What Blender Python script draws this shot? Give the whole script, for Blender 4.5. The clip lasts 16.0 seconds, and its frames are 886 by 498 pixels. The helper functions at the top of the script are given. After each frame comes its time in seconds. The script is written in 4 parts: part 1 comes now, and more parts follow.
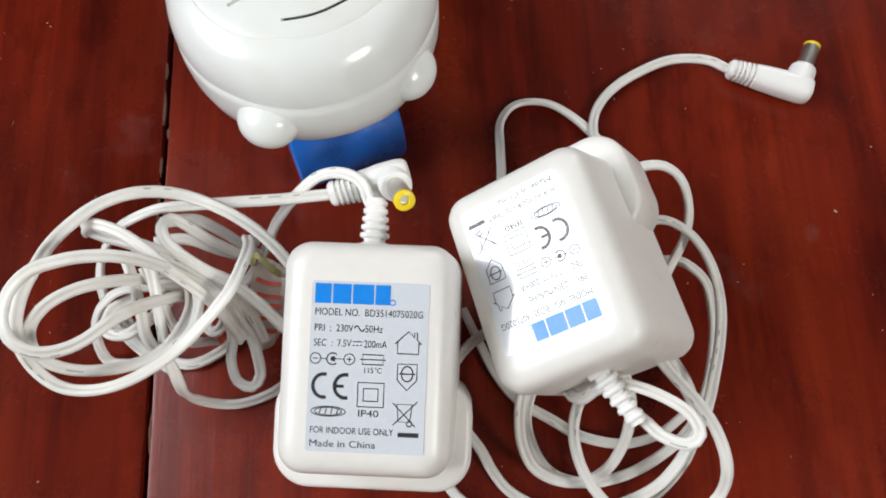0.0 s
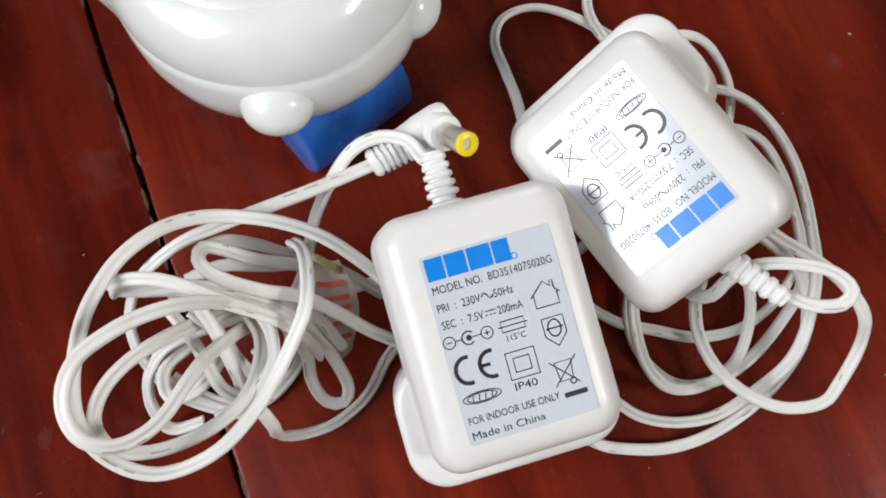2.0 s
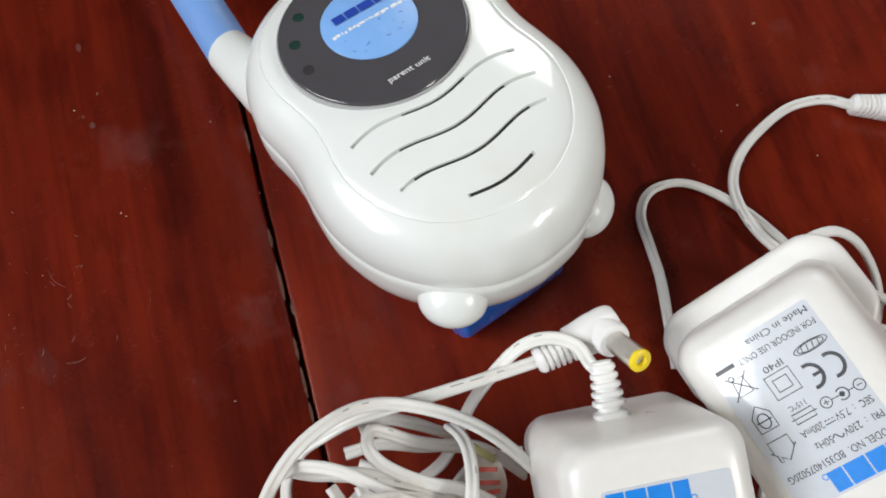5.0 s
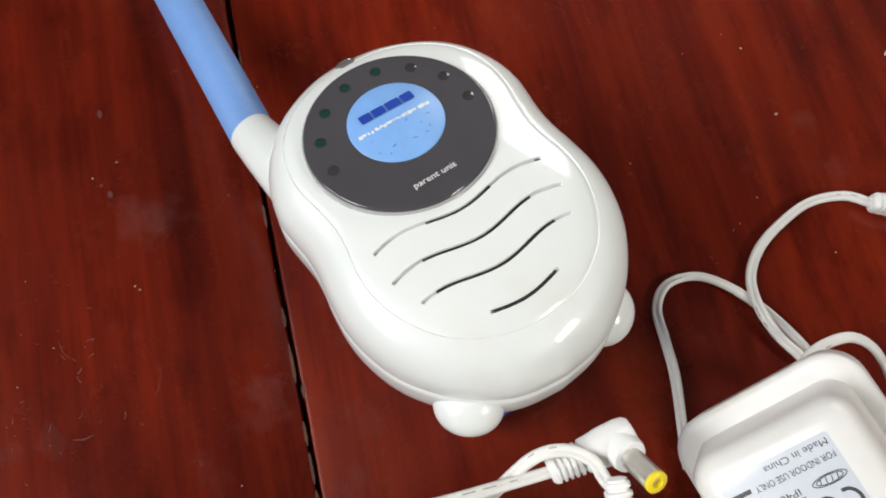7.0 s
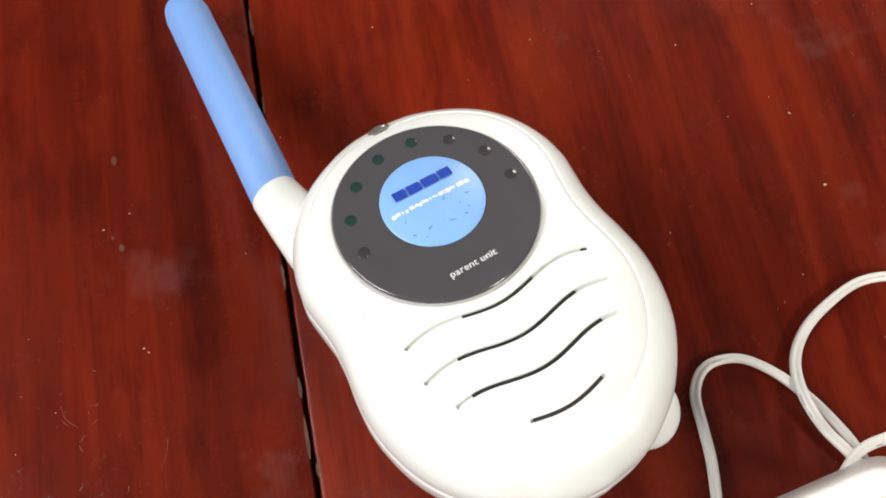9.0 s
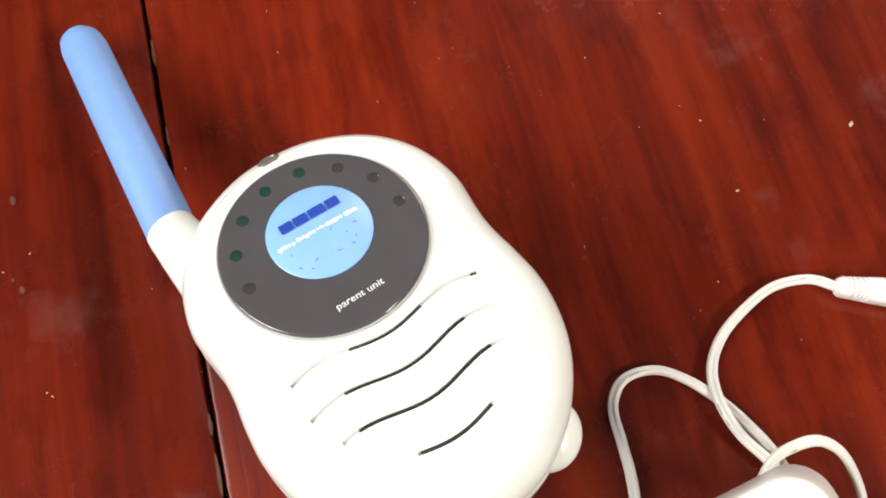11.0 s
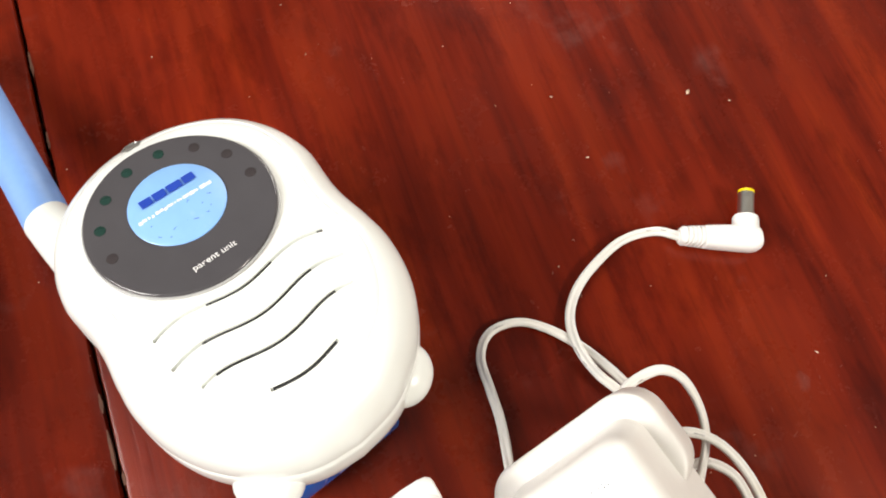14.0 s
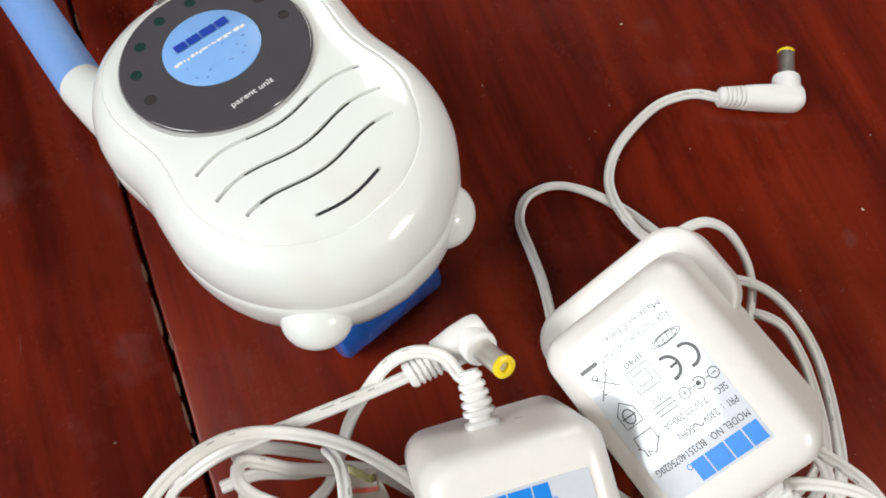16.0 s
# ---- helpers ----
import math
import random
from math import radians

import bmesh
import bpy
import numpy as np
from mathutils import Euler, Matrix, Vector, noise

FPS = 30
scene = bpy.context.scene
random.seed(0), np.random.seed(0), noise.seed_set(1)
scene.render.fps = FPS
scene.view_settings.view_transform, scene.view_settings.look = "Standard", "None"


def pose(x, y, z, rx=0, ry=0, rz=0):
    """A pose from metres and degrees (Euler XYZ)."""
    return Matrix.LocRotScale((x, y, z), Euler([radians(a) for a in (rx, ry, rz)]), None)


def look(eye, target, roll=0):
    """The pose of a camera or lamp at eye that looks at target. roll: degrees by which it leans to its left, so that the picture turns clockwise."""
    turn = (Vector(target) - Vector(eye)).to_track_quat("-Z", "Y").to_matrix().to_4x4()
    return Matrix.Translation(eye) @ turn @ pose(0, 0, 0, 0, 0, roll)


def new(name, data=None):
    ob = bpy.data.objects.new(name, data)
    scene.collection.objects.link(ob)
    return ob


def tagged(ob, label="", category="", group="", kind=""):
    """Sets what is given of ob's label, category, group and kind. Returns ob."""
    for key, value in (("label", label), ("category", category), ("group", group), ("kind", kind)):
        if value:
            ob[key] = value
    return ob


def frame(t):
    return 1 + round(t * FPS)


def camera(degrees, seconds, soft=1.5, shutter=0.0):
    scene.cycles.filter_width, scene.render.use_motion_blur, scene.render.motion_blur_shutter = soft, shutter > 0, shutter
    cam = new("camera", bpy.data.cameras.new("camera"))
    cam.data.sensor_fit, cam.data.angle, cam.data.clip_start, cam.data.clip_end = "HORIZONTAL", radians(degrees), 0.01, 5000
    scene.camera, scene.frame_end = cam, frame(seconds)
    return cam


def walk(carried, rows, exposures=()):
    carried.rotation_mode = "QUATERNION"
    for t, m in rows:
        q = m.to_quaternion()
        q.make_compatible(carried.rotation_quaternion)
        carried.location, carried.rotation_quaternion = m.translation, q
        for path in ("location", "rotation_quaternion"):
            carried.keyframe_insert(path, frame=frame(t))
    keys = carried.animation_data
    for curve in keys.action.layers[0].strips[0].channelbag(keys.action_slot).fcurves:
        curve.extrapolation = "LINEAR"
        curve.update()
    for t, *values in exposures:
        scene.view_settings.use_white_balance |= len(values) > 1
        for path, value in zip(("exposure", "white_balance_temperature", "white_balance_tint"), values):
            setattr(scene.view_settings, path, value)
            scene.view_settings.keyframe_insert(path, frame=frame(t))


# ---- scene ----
cam = camera(58.0, 16.0, soft=1.9)
PATH = [
    (0, (0.03021, 0.04943, 0.24515), (0.02659, 0.12358, 0.00643), 9.75),
    (0.5, (0.02159, 0.04884, 0.23950), (0.02753, 0.11914, -0.00034), 13.62),
    (1, (0.01211, 0.05001, 0.23303), (0.02559, 0.12172, -0.00608), 14.03),
    (1.5, (-0.00446, 0.05309, 0.22812), (0.02272, 0.11760, -0.01188), 21.94),
    (2, (-0.01175, 0.05306, 0.21909), (0.01532, 0.11523, -0.02154), 17.34),
    (2.5, (-0.01469, 0.05636, 0.22263), (0.00814, 0.11406, -0.01954), 14.86),
    (3, (-0.01713, 0.05953, 0.22453), (0.00839, 0.12038, -0.01660), 16.62),
    (3.5, (-0.02542, 0.06607, 0.22894), (-0.00155, 0.12705, -0.01233), 16.83),
    (4, (-0.03050, 0.07220, 0.23353), (-0.00933, 0.13629, -0.00718), 14.44),
    (4.5, (-0.03468, 0.07835, 0.23378), (-0.01209, 0.14420, -0.00633), 16.21),
    (5, (-0.04171, 0.09144, 0.23257), (-0.02519, 0.16429, -0.00601), 12.03),
    (7.5, (-0.05006, 0.11786, 0.23801), (-0.03381, 0.19455, 0.00062), 14.80),
    (8, (-0.05467, 0.12491, 0.23410), (-0.03894, 0.20196, -0.00321), 15.63),
    (10.3, (-0.05057, 0.14053, 0.22883), (-0.03621, 0.21929, -0.00800), 14.01),
    (10.5, (-0.04401, 0.13954, 0.22973), (-0.02772, 0.21862, -0.00687), 14.16),
    (11, (-0.03512, 0.14137, 0.23034), (-0.01271, 0.22147, -0.00542), 16.71),
    (11.5, (-0.02474, 0.13840, 0.23323), (0.00117, 0.21939, -0.00186), 17.31),
    (12, (-0.02025, 0.13293, 0.23838), (0.01205, 0.21595, 0.00479), 19.48),
    (12.5, (-0.01891, 0.12964, 0.23964), (0.01469, 0.21281, 0.00629), 19.88),
    (13, (-0.01672, 0.12685, 0.23943), (0.01808, 0.21133, 0.00672), 19.83),
    (13.5, (-0.01541, 0.12365, 0.24258), (0.02081, 0.20795, 0.01002), 20.31),
    (14, (-0.01301, 0.11915, 0.24631), (0.02536, 0.20491, 0.01463), 20.31),
    (14.5, (-0.01311, 0.11516, 0.24930), (0.02360, 0.20130, 0.01750), 19.06),
    (15, (-0.01399, 0.10848, 0.24099), (0.01971, 0.19396, 0.00848), 16.83),
    (15.5, (-0.01575, 0.10024, 0.23456), (0.01642, 0.17874, -0.00060), 16.91),
    (16, (-0.01880, 0.09053, 0.23316), (0.01169, 0.16695, -0.00291), 16.07),
]
EXPOSURES = [(0, 0.12, 6500, 10), (1.5, 0.05, 6450, 10), (5.0, 0.02, 6500, 10), (7.5, 0.16, 6700, 10), (8.0, 0.24, 6750, 11), (10.5, 0.80, 7200, 11), (14.5, 0.80, 7200, 11), (15.0, 0.74, 7100, 11), (15.5, 0.40, 6800, 11), (16, 0.18, 6700, 10)]
walk(cam, [(t, look(eye, target, roll)) for t, eye, target, roll in PATH], EXPOSURES)

# ---- world and light ----
world = bpy.data.worlds.new("world")
scene.world = world
world.use_nodes = True
wn = world.node_tree
sky = wn.nodes.new("ShaderNodeTexSky")
sky.sky_type = "NISHITA"
sky.sun_disc = False
sky.sun_elevation, sky.sun_rotation = radians(50), radians(120)
wn.links.new(sky.outputs[0], wn.nodes["Background"].inputs[0])
wn.nodes["Background"].inputs[1].default_value = 0.12

WIN_X, WIN_Y0, WIN_Y1, WIN_Z0, WIN_Z1 = -1.25, -0.85, 0.35, 0.55, 1.85
lamp = bpy.data.lights.new("window_daylight", "AREA")
lamp.shape, lamp.size, lamp.size_y, lamp.energy = "RECTANGLE", WIN_Y1 - WIN_Y0 - 0.1, WIN_Z1 - WIN_Z0 - 0.1, 43
lamp.color = (0.95, 0.98, 1.0)
lamp_ob = new("window_daylight", lamp)
lamp_ob.matrix_world = look((WIN_X - 0.08, (WIN_Y0 + WIN_Y1) / 2, (WIN_Z0 + WIN_Z1) / 2), (0.0, (WIN_Y0 + WIN_Y1) / 2, (WIN_Z0 + WIN_Z1) / 2))

EAST_X, EAST_Y0, EAST_Y1, EAST_Z0, EAST_Z1 = 1.25, -0.88, -0.28, 1.10, 1.70
NORTH_Y, NORTH_X0, NORTH_X1, NORTH_Z0, NORTH_Z1 = 2.2, 0.10, 1.10, 0.50, 1.70
north = bpy.data.lights.new("north_daylight", "AREA")
north.shape, north.size, north.size_y, north.energy = "RECTANGLE", NORTH_X1 - NORTH_X0 - 0.06, NORTH_Z1 - NORTH_Z0 - 0.06, 21
north.color = (1.0, 0.99, 0.97)
north_ob = new("north_daylight", north)
north_ob.matrix_world = look(((NORTH_X0 + NORTH_X1) / 2, NORTH_Y + 0.08, (NORTH_Z0 + NORTH_Z1) / 2), ((NORTH_X0 + NORTH_X1) / 2, 0.0, (NORTH_Z0 + NORTH_Z1) / 2))
panel = bpy.data.lights.new("east_daylight", "AREA")
panel.shape, panel.size, panel.size_y, panel.energy = "RECTANGLE", EAST_Y1 - EAST_Y0 - 0.06, EAST_Z1 - EAST_Z0 - 0.06, 29
panel.color = (1.0, 0.99, 0.96)
panel_ob = new("east_daylight", panel)
panel_ob.matrix_world = look((EAST_X + 0.08, (EAST_Y0 + EAST_Y1) / 2, (EAST_Z0 + EAST_Z1) / 2), (0.0, (EAST_Y0 + EAST_Y1) / 2, (EAST_Z0 + EAST_Z1) / 2))

# ---- materials ----
def node_mat(name):
    m = bpy.data.materials.new(name)
    m.use_nodes = True
    t = m.node_tree
    return m, t, t.nodes["Principled BSDF"]


def node(t, kind, **inputs):
    n = t.nodes.new(kind)
    for key, value in inputs.items():
        n.inputs[key].default_value = value
    return n


def ramp(t, source, stops):
    r = t.nodes.new("ShaderNodeValToRGB")
    e = r.color_ramp.elements
    while len(e) < len(stops):
        e.new(0.5)
    for el, (p, c) in zip(e, stops):
        el.position, el.color = p, (*c, 1) if len(c) == 3 else c
    t.links.new(source, r.inputs[0])
    return r.outputs[0]


def plain(name, base, rough, spread=0.08, scale=120, bump=0.02, coat=0.0, metal=0.0, dirt=None, dirt_at=0.62, sss=0.0):
    """A moulded surface: fine grain in colour and relief, and soft stains of a second colour."""
    m, t, b = node_mat(name)
    co = node(t, "ShaderNodeTexCoord")
    n1 = node(t, "ShaderNodeTexNoise", Scale=scale, Detail=6.0)
    n2 = node(t, "ShaderNodeTexNoise", Scale=scale * 0.22, Detail=4.0, Roughness=0.6)
    for n in (n1, n2):
        t.links.new(co.outputs["Object"], n.inputs["Vector"])
    low = tuple(c * (1 - spread) for c in base)
    col = ramp(t, n1.outputs[0], [(0.3, low), (0.7, base)])
    if dirt:
        fac = ramp(t, n2.outputs[0], [(dirt_at, (0, 0, 0)), (dirt_at + 0.15, (1, 1, 1))])
        mix = t.nodes.new("ShaderNodeMix")
        mix.data_type = "RGBA"
        t.links.new(fac, mix.inputs[0])
        t.links.new(col, mix.inputs[6])
        mix.inputs[7].default_value = (*dirt, 1)
        col = mix.outputs[2]
    t.links.new(col, b.inputs["Base Color"])
    rr = ramp(t, n2.outputs[0], [(0.3, (rough * 0.8,) * 3), (0.7, (min(1, rough * 1.25),) * 3)])
    t.links.new(rr, b.inputs["Roughness"])
    bp = node(t, "ShaderNodeBump", Strength=bump, Distance=0.001)
    t.links.new(n1.outputs[0], bp.inputs["Height"])
    t.links.new(bp.outputs[0], b.inputs["Normal"])
    b.inputs["Metallic"].default_value = metal
    b.inputs["Coat Weight"].default_value = coat
    b.inputs["Coat Roughness"].default_value = 0.05
    if sss:
        b.inputs["Subsurface Weight"].default_value = sss
        b.inputs["Subsurface Radius"].default_value = (0.004, 0.003, 0.002)
        b.inputs["Subsurface Scale"].default_value = 0.5
    return m


# pale patches in the wood colour; the large corner one includes painted window sheen
PALE_PATCHES = [(-0.0478, 0.2254, 0.0026, 0.0034, 0.32), (-0.0458, 0.2219, 0.0026, 0.0040, 0.38), (-0.0457, 0.2497, 0.0028, 0.0060, 0.32), (-0.0750, 0.1500, 0.0300, 0.0200, 0.07),
           (-0.0640, 0.1770, 0.0120, 0.0080, 0.16), (0.2130, 0.1080, 0.0200, 0.0140, 0.15), (-0.0420, 0.0840, 0.0160, 0.0200, 0.16)]


def wood(name, tone):
    """Red-stained, varnished hardwood: long dark grain, broad flame figure, pores, scuffs in the varnish."""
    m, t, b = node_mat(name)
    co = node(t, "ShaderNodeTexCoord")
    info = node(t, "ShaderNodeObjectInfo")
    shift = node(t, "ShaderNodeVectorMath")
    shift.operation = "ADD"
    t.links.new(co.outputs["Object"], shift.inputs[0])
    mul = node(t, "ShaderNodeMath")
    mul.operation = "MULTIPLY"
    mul.inputs[1].default_value = 7.0
    t.links.new(info.outputs["Random"], mul.inputs[0])
    t.links.new(mul.outputs[0], shift.inputs[1])

    def stretched(sx, sy, scale, detail, rough=0.55, dist=0.0):
        mp = node(t, "ShaderNodeMapping")
        mp.inputs["Scale"].default_value = (sx, sy, 1)
        t.links.new(shift.outputs[0], mp.inputs["Vector"])
        n = node(t, "ShaderNodeTexNoise", Scale=scale, Detail=detail, Roughness=rough, Distortion=dist)
        t.links.new(mp.outputs[0], n.inputs["Vector"])
        return n.outputs[0]

    broad = stretched(1, 0.10, 58, 3.5, 0.55, 0.5)
    flame = stretched(1, 0.20, 30, 3, 0.5, 0.9)
    pores = stretched(1, 0.035, 420, 4)
    base = ramp(t, broad, [(p, tuple(c * tone for c in rgb)) for p, rgb in ((0.26, (0.066, 0.0050, 0.0025)), (0.5, (0.144, 0.0116, 0.0040)), (0.74, (0.208, 0.0204, 0.0053)))])
    dark = ramp(t, flame, [(0.36, (0.36, 0.30, 0.34)), (0.60, (1, 1, 1))])
    fine = ramp(t, pores, [(0.36, (0.55, 0.5, 0.5)), (0.5, (1, 1, 1))])
    col = base
    for layer, amount in ((dark, 0.34), (fine, 0.34)):
        mx = t.nodes.new("ShaderNodeMix")
        mx.data_type, mx.blend_type = "RGBA", "MULTIPLY"
        mx.inputs[0].default_value = amount
        t.links.new(col, mx.inputs[6])
        t.links.new(layer, mx.inputs[7])
        col = mx.outputs[2]
    # mottling, and a few dull grey patches where the varnish has bloomed
    mot = stretched(1, 0.4, 85, 6, 0.66)
    mx = t.nodes.new("ShaderNodeMix")
    mx.data_type, mx.blend_type = "RGBA", "MULTIPLY"
    mx.inputs[0].default_value = 0.55
    t.links.new(col, mx.inputs[6])
    t.links.new(ramp(t, mot, [(0.36, (0.5, 0.42, 0.45)), (0.50, (1, 1, 1)), (0.64, (1.0, 1.0, 1.0)), (0.78, (1.0, 0.85, 0.8))]), mx.inputs[7])
    col = mx.outputs[2]
    bloom = node(t, "ShaderNodeTexNoise", Scale=27.0, Detail=5.0, Roughness=0.6)
    t.links.new(shift.outputs[0], bloom.inputs["Vector"])
    bm_mix = t.nodes.new("ShaderNodeMix")
    bm_mix.data_type = "RGBA"
    t.links.new(ramp(t, bloom.outputs[0], [(0.62, (0, 0, 0)), (0.76, (0.2, 0.2, 0.2))]), bm_mix.inputs[0])
    t.links.new(col, bm_mix.inputs[6])
    bm_mix.inputs[7].default_value = (0.2, 0.11, 0.1, 1)
    col = bm_mix.outputs[2]
    # pale grey ovals, and a scuffed corner with its gloss haze painted in: (across, along, half width, half length,
    # amount)
    for cx, cy, rx, ry, amount in PALE_PATCHES:
        mp = node(t, "ShaderNodeMapping")
        mp.vector_type = "POINT"
        mp.inputs["Scale"].default_value = (1 / rx, 1 / ry, 0)
        mp.inputs["Location"].default_value = (-cx / rx, -cy / ry, 0)
        t.links.new(co.outputs["Object"], mp.inputs["Vector"])
        far = node(t, "ShaderNodeVectorMath")
        far.operation = "LENGTH"
        t.links.new(mp.outputs[0], far.inputs[0])
        rough_edge = node(t, "ShaderNodeMath")
        rough_edge.operation = "MULTIPLY_ADD"
        rough_edge.inputs[1].default_value = 1.6
        t.links.new(mot, rough_edge.inputs[0])
        t.links.new(far.outputs["Value"], rough_edge.inputs[2])
        mark = ramp(t, rough_edge.outputs[0], [(0.75, (amount,) * 3), (1.0, (amount * 0.5,) * 3), (1.45, (0, 0, 0))])
        scale_down = node(t, "ShaderNodeMix")
        scale_down.data_type = "RGBA"
        t.links.new(mark, scale_down.inputs[0])
        t.links.new(col, scale_down.inputs[6])
        scale_down.inputs[7].default_value = (0.20, 0.12, 0.11, 1)
        col = scale_down.outputs[2]
    t.links.new(col, b.inputs["Base Color"])
    scuff = node(t, "ShaderNodeTexNoise", Scale=22.0, Detail=9.0, Roughness=0.72)
    t.links.new(shift.outputs[0], scuff.inputs["Vector"])
    t.links.new(ramp(t, scuff.outputs[0], [(0.3, (0.2,) * 3), (0.7, (0.32,) * 3)]), b.inputs["Roughness"])
    bp = node(t, "ShaderNodeBump", Strength=0.12, Distance=0.0006)
    t.links.new(pores, bp.inputs["Height"])
    bp2 = node(t, "ShaderNodeBump", Strength=0.04, Distance=0.002)
    t.links.new(scuff.outputs[0], bp2.inputs["Height"])
    t.links.new(bp.outputs[0], bp2.inputs["Normal"])
    t.links.new(bp2.outputs[0], b.inputs["Normal"])
    b.inputs["Specular IOR Level"].default_value = 0.24
    return m


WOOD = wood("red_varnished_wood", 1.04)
# same wood toned down for the left boards, in place of weaker light there
WOOD_DIMMED = wood("dimmed_red_varnished_wood", 0.9)
GAP = plain("gap_dirt", (0.02, 0.008, 0.006), 0.9, 0.5, 300, 0.3)
SCRATCH = plain("scratched_varnish", (0.24, 0.10, 0.08), 0.7, 0.3, 900, 0.1)
BARE = plain("bare_wood_chip", (0.13, 0.05, 0.027), 0.8, 0.4, 400, 0.3)
SHELL = plain("gloss_white_shell", (0.765, 0.785, 0.76), 0.36, 0.02, 60, 0.002, coat=0.7, dirt=(0.7, 0.69, 0.63), dirt_at=0.6)
ADAPTER = plain("adapter_white", (0.74, 0.72, 0.685), 0.34, 0.03, 300, 0.015, dirt=(0.7, 0.665, 0.6), dirt_at=0.58)
CORD = plain("cord_vinyl", (0.75, 0.735, 0.695), 0.4, 0.05, 200, 0.02, dirt=(0.6, 0.55, 0.47), dirt_at=0.6)
PLUGW = plain("plug_vinyl", (0.8, 0.79, 0.77), 0.36, 0.03, 200, 0.02)
LABEL = plain("label_foil", (0.60, 0.63, 0.68), 0.2, 0.04, 500, 0.01, coat=1.0)
INK = plain("black_ink", (0.03, 0.03, 0.035), 0.36, 0.2, 400, 0.0, coat=0.12)
GREYINK = plain("grey_cord_print", (0.42, 0.41, 0.39), 0.5, 0.3, 900, 0.0)
CYAN = plain("blue_ink", (0.0, 0.22, 0.74), 0.36, 0.1, 400, 0.0, coat=0.1)
BLUE = plain("blue_base_plastic", (0.012, 0.14, 0.58), 0.26, 0.08, 200, 0.02, coat=0.2)
RUBBER = plain("soft_blue_aerial", (0.17, 0.33, 0.68), 0.5, 0.05, 500, 0.03)
DISC = plain("light_blue_disc", (0.21, 0.42, 0.80), 0.35, 0.06, 300, 0.01, dirt=(0.33, 0.5, 0.78), dirt_at=0.64)
NAVY = plain("navy_print", (0.012, 0.05, 0.36), 0.4, 0.1, 300, 0.0)
# dark plastic, its base lightened to include a pale ceiling reflection
DIAL = plain("smoked_dial", (0.070, 0.066, 0.072), 0.09, 0.1, 80, 0.004, coat=0.4)
RIM = plain("pale_rim", (0.42, 0.42, 0.42), 0.2, 0.05, 300, 0.0, coat=0.5)
# near-black paint for the shade inside slots and plug bores
VOID_SHADE = plain("painted_void_shade", (0.012, 0.012, 0.012), 0.8, 0.3, 200, 0.0)
LEDG = plain("green_led_lens", (0.015, 0.042, 0.035), 0.15, 0.1, 300, 0.0, coat=0.6)
LEDD = plain("dark_led_lens", (0.045, 0.038, 0.040), 0.1, 0.1, 300, 0.0, coat=0.6)
SENSOR = plain("grey_lens", (0.16, 0.15, 0.14), 0.16, 0.2, 300, 0.0, coat=0.5)
WHITEINK = plain("white_print", (0.78, 0.78, 0.78), 0.5, 0.05, 300, 0.0)
STEEL = plain("plug_steel", (0.75, 0.73, 0.68), 0.34, 0.06, 300, 0.01, metal=1.0)
YELLOW = plain("yellow_tip", (0.83, 0.62, 0.01), 0.35, 0.06, 300, 0.01)
BRASS = plain("pin_brass", (0.7, 0.55, 0.3), 0.3, 0.1, 300, 0.02, metal=1.0)
PAPER = plain("tag_paper", (0.72, 0.66, 0.58), 0.6, 0.1, 300, 0.1, dirt=(0.5, 0.36, 0.2), dirt_at=0.55)
RED = plain("red_print", (0.6, 0.09, 0.06), 0.6, 0.2, 300, 0.0)
TIE = plain("olive_twist_tie", (0.3, 0.27, 0.11), 0.55, 0.2, 300, 0.05)
# unseen walls and ceiling, kept dark to cut bounce light and table haze
WALL = plain("dark_unseen_wall", (0.12, 0.112, 0.10), 0.8, 0.06, 4, 0.05)
FLOORM = plain("floor_boards", (0.2, 0.14, 0.09), 0.5, 0.3, 5, 0.05)
CRUMB = plain("crumb", (0.6, 0.42, 0.3), 0.8, 0.2, 800, 0.1)


# ---- mesh helpers ----
def mesh_of(bm, name, smooth=True):
    bmesh.ops.recalc_face_normals(bm, faces=bm.faces)
    me = bpy.data.meshes.new(name)
    bm.to_mesh(me)
    bm.free()
    if smooth:
        for p in me.polygons:
            p.use_smooth = True
    return me


def part(name, bm, material, parent, label="", m=None, smooth=True, sharp=50):
    """Links a bmesh (or a mesh) as one mesh object under a thing or a part."""
    me = bm if isinstance(bm, bpy.types.Mesh) else mesh_of(bm, name, smooth)
    if smooth and sharp:
        me.set_sharp_from_angle(angle=radians(sharp))
    me.materials.clear()
    me.materials.append(material)
    ob = new(name, me)
    ob.parent = parent
    if m is not None:
        ob.matrix_local = m
    if label:
        ob["label"] = label
    return ob


def empty(name, m, label, category, group=""):
    ob = new(name)
    ob.empty_display_size = 0.02
    ob.matrix_world = m
    return tagged(ob, label, category, group)


def basis(o, x, n):
    """A pose at o whose z is n and whose x lies along x."""
    n = Vector(n).normalized()
    x = Vector(x)
    x = (x - n * x.dot(n)).normalized()
    y = n.cross(x)
    m = Matrix((x, y, n)).transposed().to_4x4()
    m.translation = o
    return m


def box(lo, hi, bevel=0.0, seg=2):
    bm = bmesh.new()
    bmesh.ops.create_cube(bm, size=1)
    for v in bm.verts:
        v.co = Vector([a + (b - a) * (c + 0.5) for a, b, c in zip(lo, hi, v.co)])
    if bevel:
        bmesh.ops.bevel(bm, geom=bm.edges[:], offset=bevel, segments=seg, profile=0.5, affect="EDGES")
    return bm


